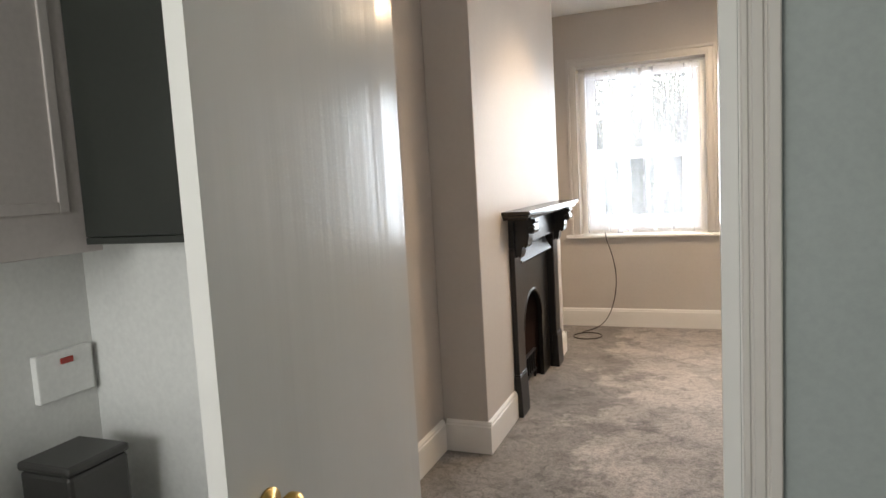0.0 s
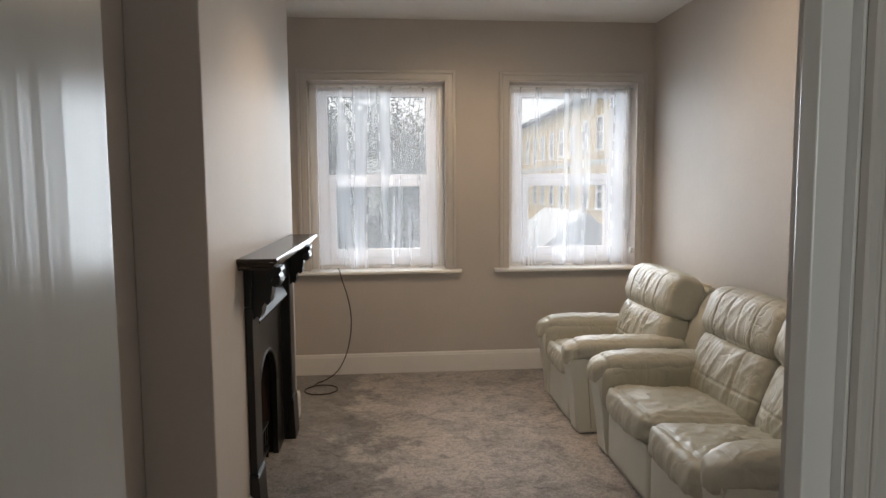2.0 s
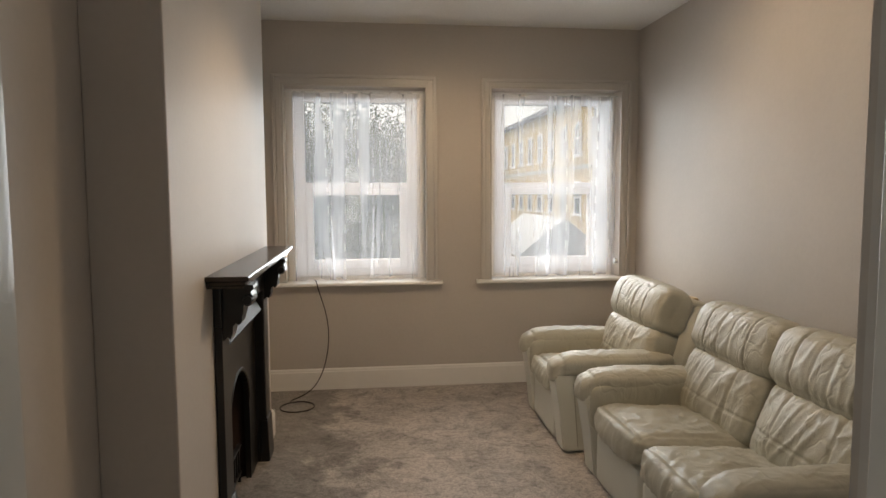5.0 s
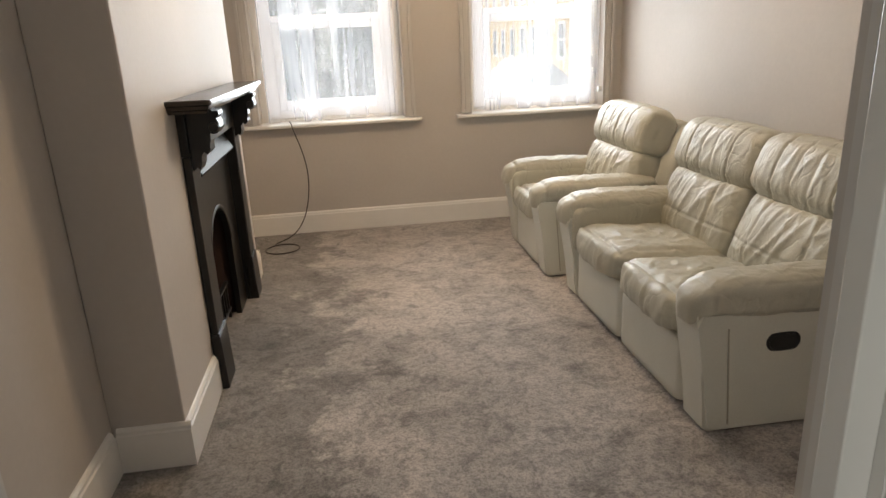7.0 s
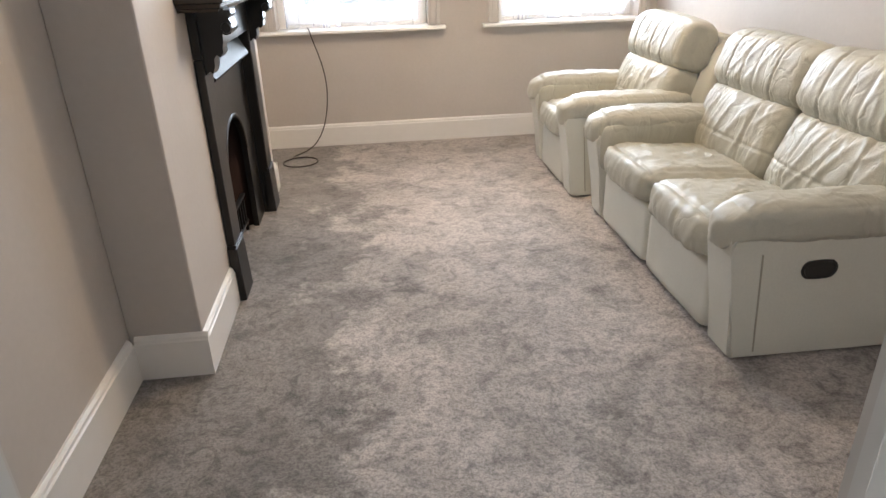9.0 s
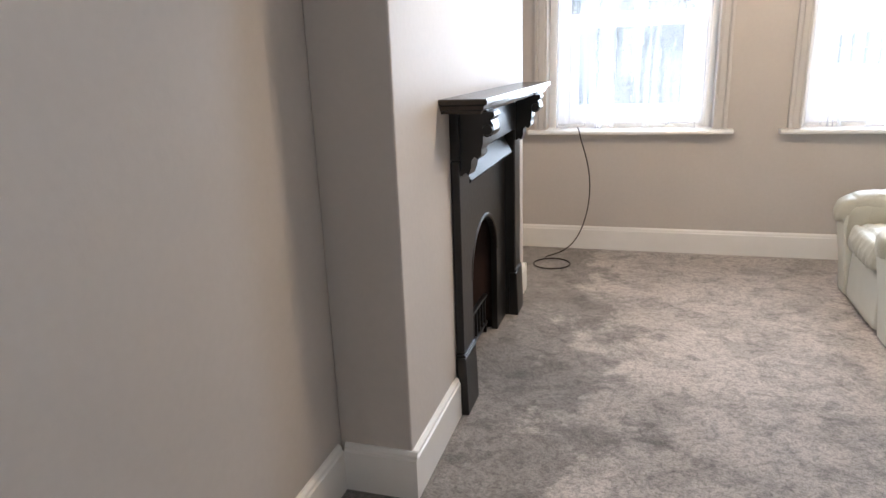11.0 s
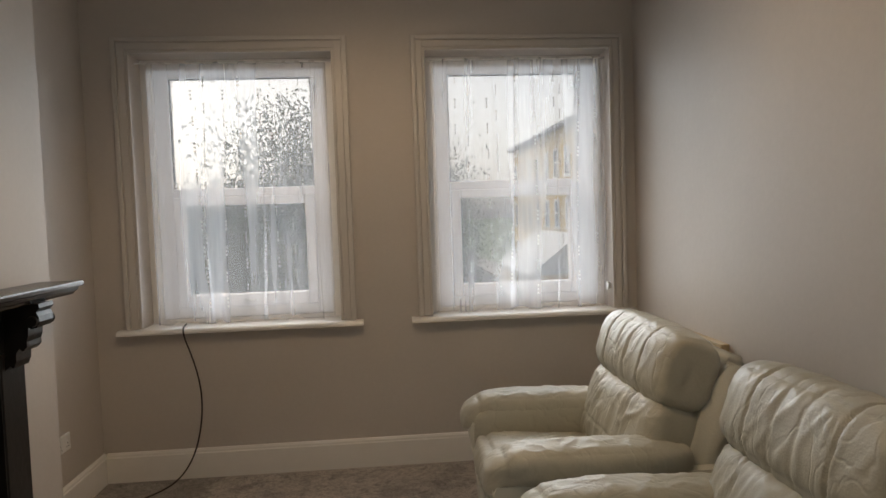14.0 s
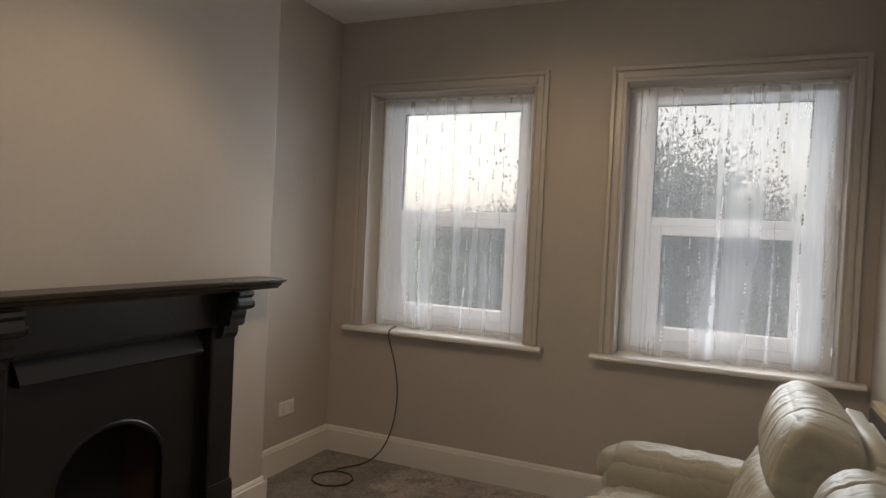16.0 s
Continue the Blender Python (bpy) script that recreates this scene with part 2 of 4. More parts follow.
def add_box(bm, x0, x1, y0, y1, z0, z1, bevel=0.0, seg=2):
    r = bmesh.ops.create_cube(bm, size=1, matrix=Matrix.LocRotScale(((x0 + x1) / 2, (y0 + y1) / 2, (z0 + z1) / 2), None, (abs(x1 - x0), abs(y1 - y0), abs(z1 - z0))))
    if bevel:
        es = {e for v in r["verts"] for e in v.link_edges}
        bmesh.ops.bevel(bm, geom=list(es), offset=bevel, segments=seg, affect='EDGES', profile=0.5)
    return bm


def box(x0, x1, y0, y1, z0, z1, bevel=0.0, seg=2):
    return add_box(bmesh.new(), x0, x1, y0, y1, z0, z1, bevel, seg)


def prism(profile, axis, a, b):
    """A profile extruded along an axis. axis 'x': profile is (y, z); 'y': (x, z); 'z': (x, y)."""
    bm = bmesh.new()
    def at(p, v):
        return {'x': (v, p[0], p[1]), 'y': (p[0], v, p[1]), 'z': (p[0], p[1], v)}[axis]
    va = [bm.verts.new(at(p, a)) for p in profile]
    vb = [bm.verts.new(at(p, b)) for p in profile]
    n = len(profile)
    for i in range(n):
        bm.faces.new((va[i], va[(i + 1) % n], vb[(i + 1) % n], vb[i]))
    bm.faces.new(va[::-1])
    bm.faces.new(vb)
    return bm


def thing(name, label, category, group="", kind="", at=(0, 0, 0)):
    e = new(name)
    e.location = at
    return tagged(e, label, category, group, kind)


def structure(name, bm, material, label, smooth=False):
    return tagged(part(name, bm, material, smooth=smooth), label, name.split("_")[0], kind="structure")


# ---- the room ----
XL, XR, ZC = -0.255, 2.915, 2.932    # alcove wall, far wall, ceiling
YB0, YB1 = -4.69, -4.79             # wall with the doorway, both faces
DL, DR, DH = 0.322, 1.134, 2.08       # doorway
CB0, CB1 = -3.08, -0.985             # chimney breast
WINDOWS = ((0.002, 1.130), (1.664, 2.765))
WZ0, WZ1 = 0.855, 2.437
HY0, HY1, HZ, HX = -2.392, -1.418, 1.04, -0.215   # fire opening in the breast
KX0, KX1, KY = -0.736, 2.4, -8.2      # kitchen

structure("floor", box(XL - 0.2, XR + 0.2, YB1, 0.3, -0.15, 0.0), M_CARPET, "mottled grey-brown cut pile carpet with brushed patches, darker towards the hearth")
structure("ceiling", box(XL - 0.2, XR + 0.2, YB0, 0.3, ZC, ZC + 0.15), M_CEIL, "plain white painted plaster ceiling")
structure("wall_west", box(XL - 0.2, XL, YB0, 0.3, 0, ZC), M_WALL, "pale warm white satin painted alcove wall")
structure("wall_east", box(XR, XR + 0.2, YB0, 0.3, 0, ZC), M_WALL, "pale warm white satin painted long wall")
bm = bmesh.new()
xs = [XL, *WINDOWS[0], *WINDOWS[1], XR]
for i in range(5):
    if i in (1, 3):
        add_box(bm, xs[i], xs[i + 1], 0, 0.3, 0, WZ0)
        add_box(bm, xs[i], xs[i + 1], 0, 0.3, WZ1, ZC)
    else:
        add_box(bm, xs[i], xs[i + 1], 0, 0.3, 0, ZC)
structure("wall_north", bm, M_WALL, "pale warm white painted wall with two windows")
bm = bmesh.new()
YM = (YB0 + YB1) / 2
add_box(bm, XL - 0.2, DL - 0.03, YM, YB0, 0, ZC)
add_box(bm, DR + 0.03, XR + 0.2, YM, YB0, 0, ZC)
add_box(bm, DL - 0.03, DR + 0.03, YM, YB0, DH + 0.03, ZC)
structure("wall_south", bm, M_WALL, "pale painted wall with the open doorway")
bm = box(XL, 0, CB0, HY0, 0, ZC, 0.006)
add_box(bm, XL, 0, HY1, CB1, 0, ZC, 0.006)
add_box(bm, XL, 0, HY0 - 0.006, HY1 + 0.006, HZ, ZC)
add_box(bm, XL, HX, HY0 - 0.006, HY1 + 0.006, 0, HZ)
structure("chimney_breast", bm, M_WALL, "pale satin painted plaster chimney breast")


def skirting_profile(n):
    """Height profile of the moulded skirting, at distance n from the wall."""
    return [(0, 0), (n, 0), (n, 0.145), (n * 0.75, 0.15), (n * 0.7, 0.16), (n * 0.3, 0.17), (0, 0.172)]


SK = 0.02


def skirt(axis, wall, a, b, sign):
    prof = [(wall + sign * d, z) for d, z in skirting_profile(SK)]
    structure("baseboard", prism(prof, axis, a, b), M_GLOSS, "white gloss painted wooden skirting board")


skirt('x', 0.0, XL + SK, XR - SK, -1)
skirt('y', XL, CB1 + SK, 0, 1)
skirt('y', XL, YB0, CB0 - SK, 1)
skirt('x', CB0, XL + SK, SK, -1)
skirt('x', CB1, XL + SK, SK, 1)
skirt('y', 0.0, CB0, -2.549, 1)
skirt('y', 0.0, -1.261, CB1, 1)
skirt('y', XR, YB0, 0, -1)
skirt('x', YB0, DR + 0.1, XR - SK, 1)
skirt('x', YB0, XL + SK, DL - 0.1, 1)


def architrave(name, x0, x1, z0, z1, y, sign, width, left=True):
    """Stepped casing round an opening, standing proud of the wall at y."""
    bm = bmesh.new()
    steps = ((0.0, width - 0.003, 0.014), (0.016, width - 0.03, 0.02), (width - 0.024, width, 0.03), (-0.003, 0.012, 0.018))
    for a, b, d in steps:
        ya, yb = sorted((y, y + sign * d))
        if left:
            add_box(bm, x0 - b, x0 - a, ya, yb, z0, z1 + b, 0.003, 1)
        add_box(bm, x1 + a, x1 + b, ya, yb, z0, z1 + b, 0.003, 1)
        add_box(bm, x0 - a, x1 + a, ya, yb, z1 + a, z1 + b, 0.003, 1)
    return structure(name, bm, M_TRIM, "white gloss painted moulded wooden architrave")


# ---- windows ----
def make_window(idx, x0, x1):
    """White framed two-light window set deep in its reveal, with sill and panes."""
    w = thing("window_%d" % idx, "white framed two-light window in a deep reveal", "window", "front windows", "structure")
    xa, xb = x0 + 0.062, x1 - 0.062
    y0, y1 = 0.185, 0.255
    za, zb, zm = 0.905, 2.42, 1.62
    bm = bmesh.new()
    add_box(bm, x0, xa, 0.16, 0.285, WZ0, WZ1, 0.004)
    add_box(bm, xb, x1, 0.16, 0.285, WZ0, WZ1, 0.004)
    add_box(bm, xa, xb, 0.16, 0.285, zb, WZ1, 0.004)
    add_box(bm, xa, xb, 0.16, 0.285, WZ0, za, 0.004)
    part("window_lining", bm, M_GLOSS, w)
    bm = bmesh.new()
    f = 0.086
    add_box(bm, xa, xa + f, y0, y1, za, zb, 0.006)
    add_box(bm, xb - f, xb, y0, y1, za, zb, 0.006)
    add_box(bm, xa + f, xb - f, y0, y1, zb - f, zb, 0.006)
    add_box(bm, xa + f, xb - f, y0, y1, za, za + 0.062, 0.006)
    add_box(bm, xa + f, xb - f, y0, y1, zm + 0.01, zm + 0.06, 0.006)
    part("window_frame", bm, M_UPVC, w)
    bm = bmesh.new()
    g = 0.06
    fb = 0.062
    add_box(bm, xa + f, xa + f + g, y0 - 0.012, y1 - 0.01, za + fb, zm + 0.01, 0.007)
    add_box(bm, xb - f - g, xb - f, y0 - 0.012, y1 - 0.01, za + fb, zm + 0.01, 0.007)
    add_box(bm, xa + f + g, xb - f - g, y0 - 0.012, y1 - 0.01, zm - 0.042, zm + 0.01, 0.007)
    add_box(bm, xa + f + g, xb - f - g, y0 - 0.012, y1 - 0.01, za + fb, za + fb + 0.075, 0.007)
    sash = part("opening_sash", bm, M_UPVC, w)
    bm = box((xa + xb) / 2 - 0.012, (xa + xb) / 2 + 0.012, y0 - 0.05, y0 - 0.012, za + fb + 0.03, za + fb + 0.045, 0.004)
    add_box(bm, (xa + xb) / 2 - 0.02, (xa + xb) / 2 + 0.05, y0 - 0.05, y0 - 0.04, za + fb + 0.028, za + fb + 0.047, 0.004)
    part("handle", bm, M_WHITEPL, sash, "small white window handle")
    for a, b, c, d in ((xa + f, xb - f, zm + 0.06, zb - f), (xa + f + g, xb - f - g, za + fb + 0.075, zm - 0.042)):
        p = part("pane", box(a, b, y0 + 0.03, y0 + 0.034, c, d), M_GLASS, w, "clear glass pane")
        p.visible_shadow = False
    # thin dark rubber beads round the upper pane
    bm = bmesh.new()
    a, b, c, d = xa + f, xb - f, zm + 0.06, zb - f
    t = 0.005
    add_box(bm, a, a + t, y0 + 0.018, y0 + 0.029, c, d)
    add_box(bm, b - t, b, y0 + 0.018, y0 + 0.029, c, d)
    add_box(bm, a + t, b - t, y0 + 0.018, y0 + 0.029, d - t, d)
    part("glazing_bead", bm, M_DARKPL, w)
    bm = prism([(-0.07, WZ0 - 0.002), (0.0, WZ0 - 0.002), (0.0, WZ0 + 0.027), (-0.058, WZ0 + 0.025), (-0.068, WZ0 + 0.018), (-0.073, WZ0 + 0.008)], 'x', x0 - 0.125, min(x1 + 0.125, XR - 0.002))
    add_box(bm, x0, x1, 0.0, 0.16, WZ0, WZ0 + 0.027)
    part("window_sill", bm, M_GLOSS, w, "white painted wooden window board")
    return w


for i, (a, b) in enumerate(WINDOWS):
    make_window(i + 1, a, b)
    architrave("trim_%d" % (i + 1), a, b, WZ0 + 0.028, WZ1, 0.0, -1, 0.085 if i == 0 else 0.08)


def make_curtain(x0, x1, seed, xa, xb):
    """Sheer net with soft pleats, hung inside the reveal on a wire."""
    rnd = random.Random(seed)
    c = thing("net_curtain", "sheer white voile net curtain with embroidered dashes", "curtain", "net curtains")
    z0, z1 = 0.89, 2.405
    nx, nz = 420, 26
    ph = [rnd.uniform(0, 6.3) for _ in range(6)]
    wide = [rnd.uniform(0.7, 1.3) for _ in range(6)]

    def depth(u, v):
        """Pleat depth at u across and v up the cloth."""
        top = math.sin(u * 110 * wide[0] + ph[0]) * 0.3 + math.sin(u * 70 * wide[1] + ph[1]) * 0.7
        low = math.sin(u * 44 * wide[2] + ph[2] + 0.7 * math.sin(v * 3 + ph[5])) * 0.6 + math.sin(u * 27 * wide[3] + ph[3]) * 0.6 + math.sin(u * 75 * wide[4] + ph[4]) * 0.25
        k = v ** 1.6
        return 0.08 + 0.007 * top * k + 0.017 * low * (1 - 0.75 * k)

    def place(u, v):
        # the folds lap over themselves here and there
        lap = 0.044 * math.sin(u * 46 * wide[2] + ph[3] + 0.8 * math.sin(v * 2.2 + ph[0])) * (0.55 + 0.45 * math.sin(u * 17 + ph[4]))
        ease = min(1.0, 8 * u, 8 * (1 - u))
        x = xa + (xb - xa) * u + ease * (lap * (1 - 0.5 * v) + 0.02 * (1 - v) * math.sin(u * 21 + ph[2]) + 0.012 * (1 - v) * math.sin(u * 9 + v * 5))
        z = z0 + (z1 - z0) * v
        if v < 0.02:
            z += 0.012 * math.sin(u * 30 + ph[1]) + 0.008 * math.sin(u * 75)
        return x, depth(u, v), max(z, 0.884)

    bm = bmesh.new()
    grid = [[bm.verts.new(place(i / nx, j / nz)) for i in range(nx + 1)] for j in range(nz + 1)]
    for j in range(nz):
        for i in range(nx):
            bm.faces.new((grid[j][i], grid[j][i + 1], grid[j + 1][i + 1], grid[j + 1][i]))
    part("cloth", bm, M_SHEER, c, smooth=True)
    bm = bmesh.new()
    for col in range(11):
        u0 = (col + 0.5) / 11 + rnd.uniform(-0.02, 0.02)
        for row in range(9):
            v0 = 0.06 + row / 9 * 0.9 + (0.05 if col % 2 else 0.0)
            for k in range(3):
                x, y, z = place(u0, min(v0 + k * 0.0155, 0.99))
                vs = [bm.verts.new((x + dx, y - 0.004, z + dz)) for dx, dz in ((-0.006, 0), (0, -0.008), (0.006, 0), (0, 0.008))]
                bm.faces.new(vs)
    tagged(part("embroidery", bm, M_THREAD, c, "rows of small stitched dashes"), kind="stuff")
    bm = bmesh.new()
    bmesh.ops.create_cone(bm, segments=10, radius1=0.005, radius2=0.005, depth=x1 - x0 - 0.004, cap_ends=True, matrix=Matrix.Translation(((x0 + x1) / 2, 0.08, z1 - 0.005)) @ Matrix.Rotation(radians(90), 4, 'Y'))
    part("curtain_wire", bm, M_WHITEPL, c)
    return c


make_curtain(*WINDOWS[0], 3, 0.065, 1.085)
make_curtain(*WINDOWS[1], 8, 1.70, 2.752)

# blind cord cleat on the window trim beside the corner
bm = bmesh.new()
bmesh.ops.create_cone(bm, segments=24, radius1=0.026, radius2=0.022, depth=0.02, cap_ends=True, matrix=Matrix.Translation((2.732, 0.05, 1.012)) @ Matrix.Rotation(radians(90), 4, 'Y'))
for v in bm.verts:
    v.co.x += 0.023
tagged(part("chain_tensioner", bm, M_WHITEPL), "small round grey plastic chain holder in the window reveal", "blind fitting")

# ---- doorway and door ----
bm = bmesh.new()
add_box(bm, DL - 0.03, DL, YB1, YB0, 0, DH)
add_box(bm, DR, DR + 0.03, YB1, YB0, 0, DH)
add_box(bm, DL - 0.03, DR + 0.03, YB1, YB0, DH, DH + 0.03)
add_box(bm, DR - 0.036, DR, YB1 + 0.015, YB1 + 0.047, 0, DH, 0.002)
structure("door_lining", bm, M_DOOR, "white gloss painted door lining with stop")
architrave("door_trim_1", DL - 0.006, DR + 0.006, 0, DH + 0.006, YB0, 1, 0.075)
architrave("door_trim_2", DL - 0.006, DR + 0.006, 0, DH + 0.006, YB1, -1, 0.07, left=False)
door = thing("door_1", "open white gloss painted flush door with brass knob", "door", kind="structure")
part("leaf", prism([(DL - 0.032, -5.445), (DL + 0.008, -5.445), (DL + 0.008, YB0 - 0.004), (DL + 0.001, YB0 - 0.004), (DL + 0.001, YB1 - 0.001), (DL - 0.032, YB1 - 0.001)], 'z', 0.012, DH - 0.002), M_DOOR, door)


def turned(profile, axis_at, direction='X', seg=24):
    """A lathe-turned solid: profile of (distance along axis, radius)."""
    bm = bmesh.new()
    rings = []
    for d, r in profile:
        ring = []
        for i in range(seg):
            a = 2 * math.pi * i / seg
            p = {'X': (d, r * math.cos(a), r * math.sin(a)), 'Y': (r * math.cos(a), d, r * math.sin(a)), 'Z': (r * math.cos(a), r * math.sin(a), d)}[direction]
            ring.append(bm.verts.new(Vector(p) + Vector(axis_at)))
        rings.append(ring)
    for a, b in zip(rings, rings[1:]):
        for i in range(seg):
            bm.faces.new((a[i], a[(i + 1) % seg], b[(i + 1) % seg], b[i]))
    bm.faces.new(rings[0][::-1])
    bm.faces.new(rings[-1])
    return bm


bm = bmesh.new()
for z0, z1, d in ((1.40, 1.475, 0.0035), (1.475, 1.56, 0.0045), (1.56, 1.655, 0.004)):
    add_box(bm, DL, DL + d, YB0 - 0.032, YB0 - 0.006, z0, z1, 0.0015)
part("hinge", bm, M_TRIM, door, "hinge leaf clogged with white paint")
part("knob", turned([(0, 0.03), (0.006, 0.03), (0.008, 0.012), (0.03, 0.01), (0.036, 0.02), (0.046, 0.028), (0.058, 0.028), (0.068, 0.018), (0.071, 0.006)], (DL + 0.008, -5.345, 0.888)), M_BRASS, door, "round aged brass knob", smooth=True)

# ---- fireplace ----
FY0, FY1 = -2.535, -1.275            # outer faces of the surround
fire = thing("fireplace", "black painted cast iron fireplace with moulded mantelshelf", "fireplace", at=(0, (FY0 + FY1) / 2, 0))


def fpart(name, bm, m=M_BLACK, label="", parent=None, smooth=False):
    ob = part(name, bm, m, parent or fire, label, smooth)
    if parent is None:
        ob.location = (0, -(FY0 + FY1) / 2, 0)
    return ob


LW, FD = 0.15, 0.034                 # pilaster width and how far it stands out
for a in (FY0, FY1 - LW):
    fpart("pilaster", box(0.0005, FD, a, a + LW, 0.262, 1.03, 0.005))
    bm = box(0.0005, 0.05, a - 0.012, a + LW + 0.012, 0, 0.25, 0.005)
    for v in bm.verts:
        if v.co.z > 0.2 and v.co.x > 0.03:
            v.co.x -= 0.008
    add_box(bm, 0.0005, 0.04, a - 0.006, a + LW + 0.006, 0.25, 0.263, 0.003)
    fpart("plinth", bm, label="black plinth block")
fpart("frieze", box(0.0005, FD, FY0, FY1, 1.032, 1.205, 0.004))
# recessed iron insert with arched opening
IY0, IY1, IX = FY0 + LW + 0.001, FY1 - LW - 0.001, -0.022
for a, b in ((IY0, IY0 + 0.006), (IY1 - 0.006, IY1)):
    fpart("return", box(IX, FD - 0.004, a, b, 0.0, 1.03))
bm = bmesh.new()
cy, hw, spring, rise = (IY0 + IY1) / 2, 0.255, 0.45, 0.22
n = 20
arch = [(cy - hw, 0.0), (cy - hw, spring)] + [(cy - hw * math.cos(math.pi * i / n), spring + rise * math.sin(math.pi * i / n)) for i in range(1, n)] + [(cy + hw, spring), (cy + hw, 0.0)]
top = [(IY0, 0.0), (IY0, 1.034)] + [(IY0 + (IY1 - IY0) * i / n, 1.034) for i in range(1, n)] + [(IY1, 1.034), (IY1, 0.0)]
fr = [bm.verts.new((IX, y, z)) for y, z in arch]
to = [bm.verts.new((IX, y, z)) for y, z in top]
bk = [bm.verts.new((IX - 0.03, y, z)) for y, z in arch]
for i in range(len(arch) - 1):
    bm.faces.new((fr[i], fr[i + 1], to[i + 1], to[i]))
    bm.faces.new((fr[i], bk[i], bk[i + 1], fr[i + 1]))
fpart("insert_plate", bm)
bm = prism([(IX - 0.002, 1.005), (IX + 0.006, 1.005), (IX + 0.05, 0.925), (IX + 0.046, 0.915), (IX - 0.002, 0.915)], 'y', IY0 + 0.05, IY1 - 0.05)
fpart("hood", bm, M_HOOD, label="sloping black iron canopy over the fire opening")
# raised bead round the arch
bm = bmesh.new()
pts = arch[1:-1]
bead = []
for y, z in pts:
    ang = Vector((y - cy, max(z - spring, 0.0) + 1e-4)).normalized()
    bead.append([bm.verts.new((IX + d, y + ang.x * r, z + ang.y * r)) for r, d in ((0.0, 0.0005), (0.006, 0.004), (0.014, 0.004), (0.02, 0.0005))])
for qa, qb in zip(bead, bead[1:]):
    for k in range(3):
        bm.faces.new((qa[k], qa[k + 1], qb[k + 1], qb[k]))
fpart("arch_bead", bm)
# splayed firebrick cheeks and a plain back, both coloured close to black
bm = bmesh.new()
add_box(bm, HX + 0.002, HX + 0.02, cy - 0.2, cy + 0.2, 0.0, 0.74)
fpart("fireback", bm, M_FIREBACK, "black firebox")
for side in (-1, 1):
    q = [(IX - 0.031, cy + side * 0.285), (HX + 0.02, cy + side * 0.2), (HX + 0.02, cy + side * 0.24), (IX - 0.031, cy + side * 0.32)]
    fpart("cheek", prism(q, 'z', 0.0, 0.74), M_BRICKRED, "very dark red firebrick cheek")
bm = bmesh.new()
for i in range(7):
    y = cy - 0.18 + i * 0.06
    add_box(bm, -0.085, -0.07, y, y + 0.012, 0.06, 0.2, 0.003)
add_box(bm, -0.09, -0.066, cy - 0.22, cy + 0.22, 0.2, 0.212, 0.003)
add_box(bm, -0.09, -0.066, cy - 0.22, cy + 0.22, 0.05, 0.063, 0.003)
for y in (cy - 0.21, cy + 0.2):
    add_box(bm, -0.087, -0.07, y, y + 0.012, 0.0, 0.052, 0.002)
fpart("grate", bm, M_BLACK, "small black iron fire grate")
# scrolled brackets
BR = [(FD, 1.03), (FD, 1.205), (0.160, 1.205), (0.163, 1.19), (0.150, 1.175), (0.158, 1.16), (0.160, 1.14), (0.150, 1.12), (0.132, 1.115), (0.12, 1.122), (0.118, 1.09), (0.112, 1.07), (0.112, 1.05), (0.098, 1.035), (0.086, 1.045), (0.074, 1.03), (0.072, 1.0), (0.062, 0.975), (0.052, 0.985), (FD, 0.97)]
for a in (FY0 + 0.025, FY1 - 0.125):
    b = fpart("bracket", prism(BR, 'y', a, a + 0.1), label="black scrolled bracket")
    for yy in (a - 0.008, a + 0.1):
        bm = bmesh.new()
        bmesh.ops.create_cone(bm, segments=18, radius1=0.022, radius2=0.018, depth=0.016, cap_ends=True, matrix=Matrix.Translation((0.138, yy + 0.004, 1.142)) @ Matrix.Rotation(radians(90), 4, 'X'))
        part("scroll", bm, M_BLACK, b, smooth=False)
# shelf with stepped moulded edge
SY0, SY1 = -2.656, -1.062
bm = bmesh.new()
prof = [(0, 1.207), (0.14, 1.207), (0.145, 1.217), (0.152, 1.222), (0.155, 1.234), (0.168, 1.24), (0.17, 1.252), (0.166, 1.258), (0, 1.258)]
loops = []
for d, z in prof[1:-1]:
    o = 0.17 - d
    loops.append([bm.verts.new(p) for p in ((0, SY0 + o, z), (d, SY0 + o, z), (d, SY1 - o, z), (0, SY1 - o, z))])
for la, lb in zip(loops, loops[1:]):
    for i in range(4):
        bm.faces.new((la[i], la[(i + 1) % 4], lb[(i + 1) % 4], lb[i]))
bm.faces.new(loops[0][::-1])
bm.faces.new(loops[-1])
fpart("mantelshelf", bm, M_SHELF, "black painted moulded mantelshelf")


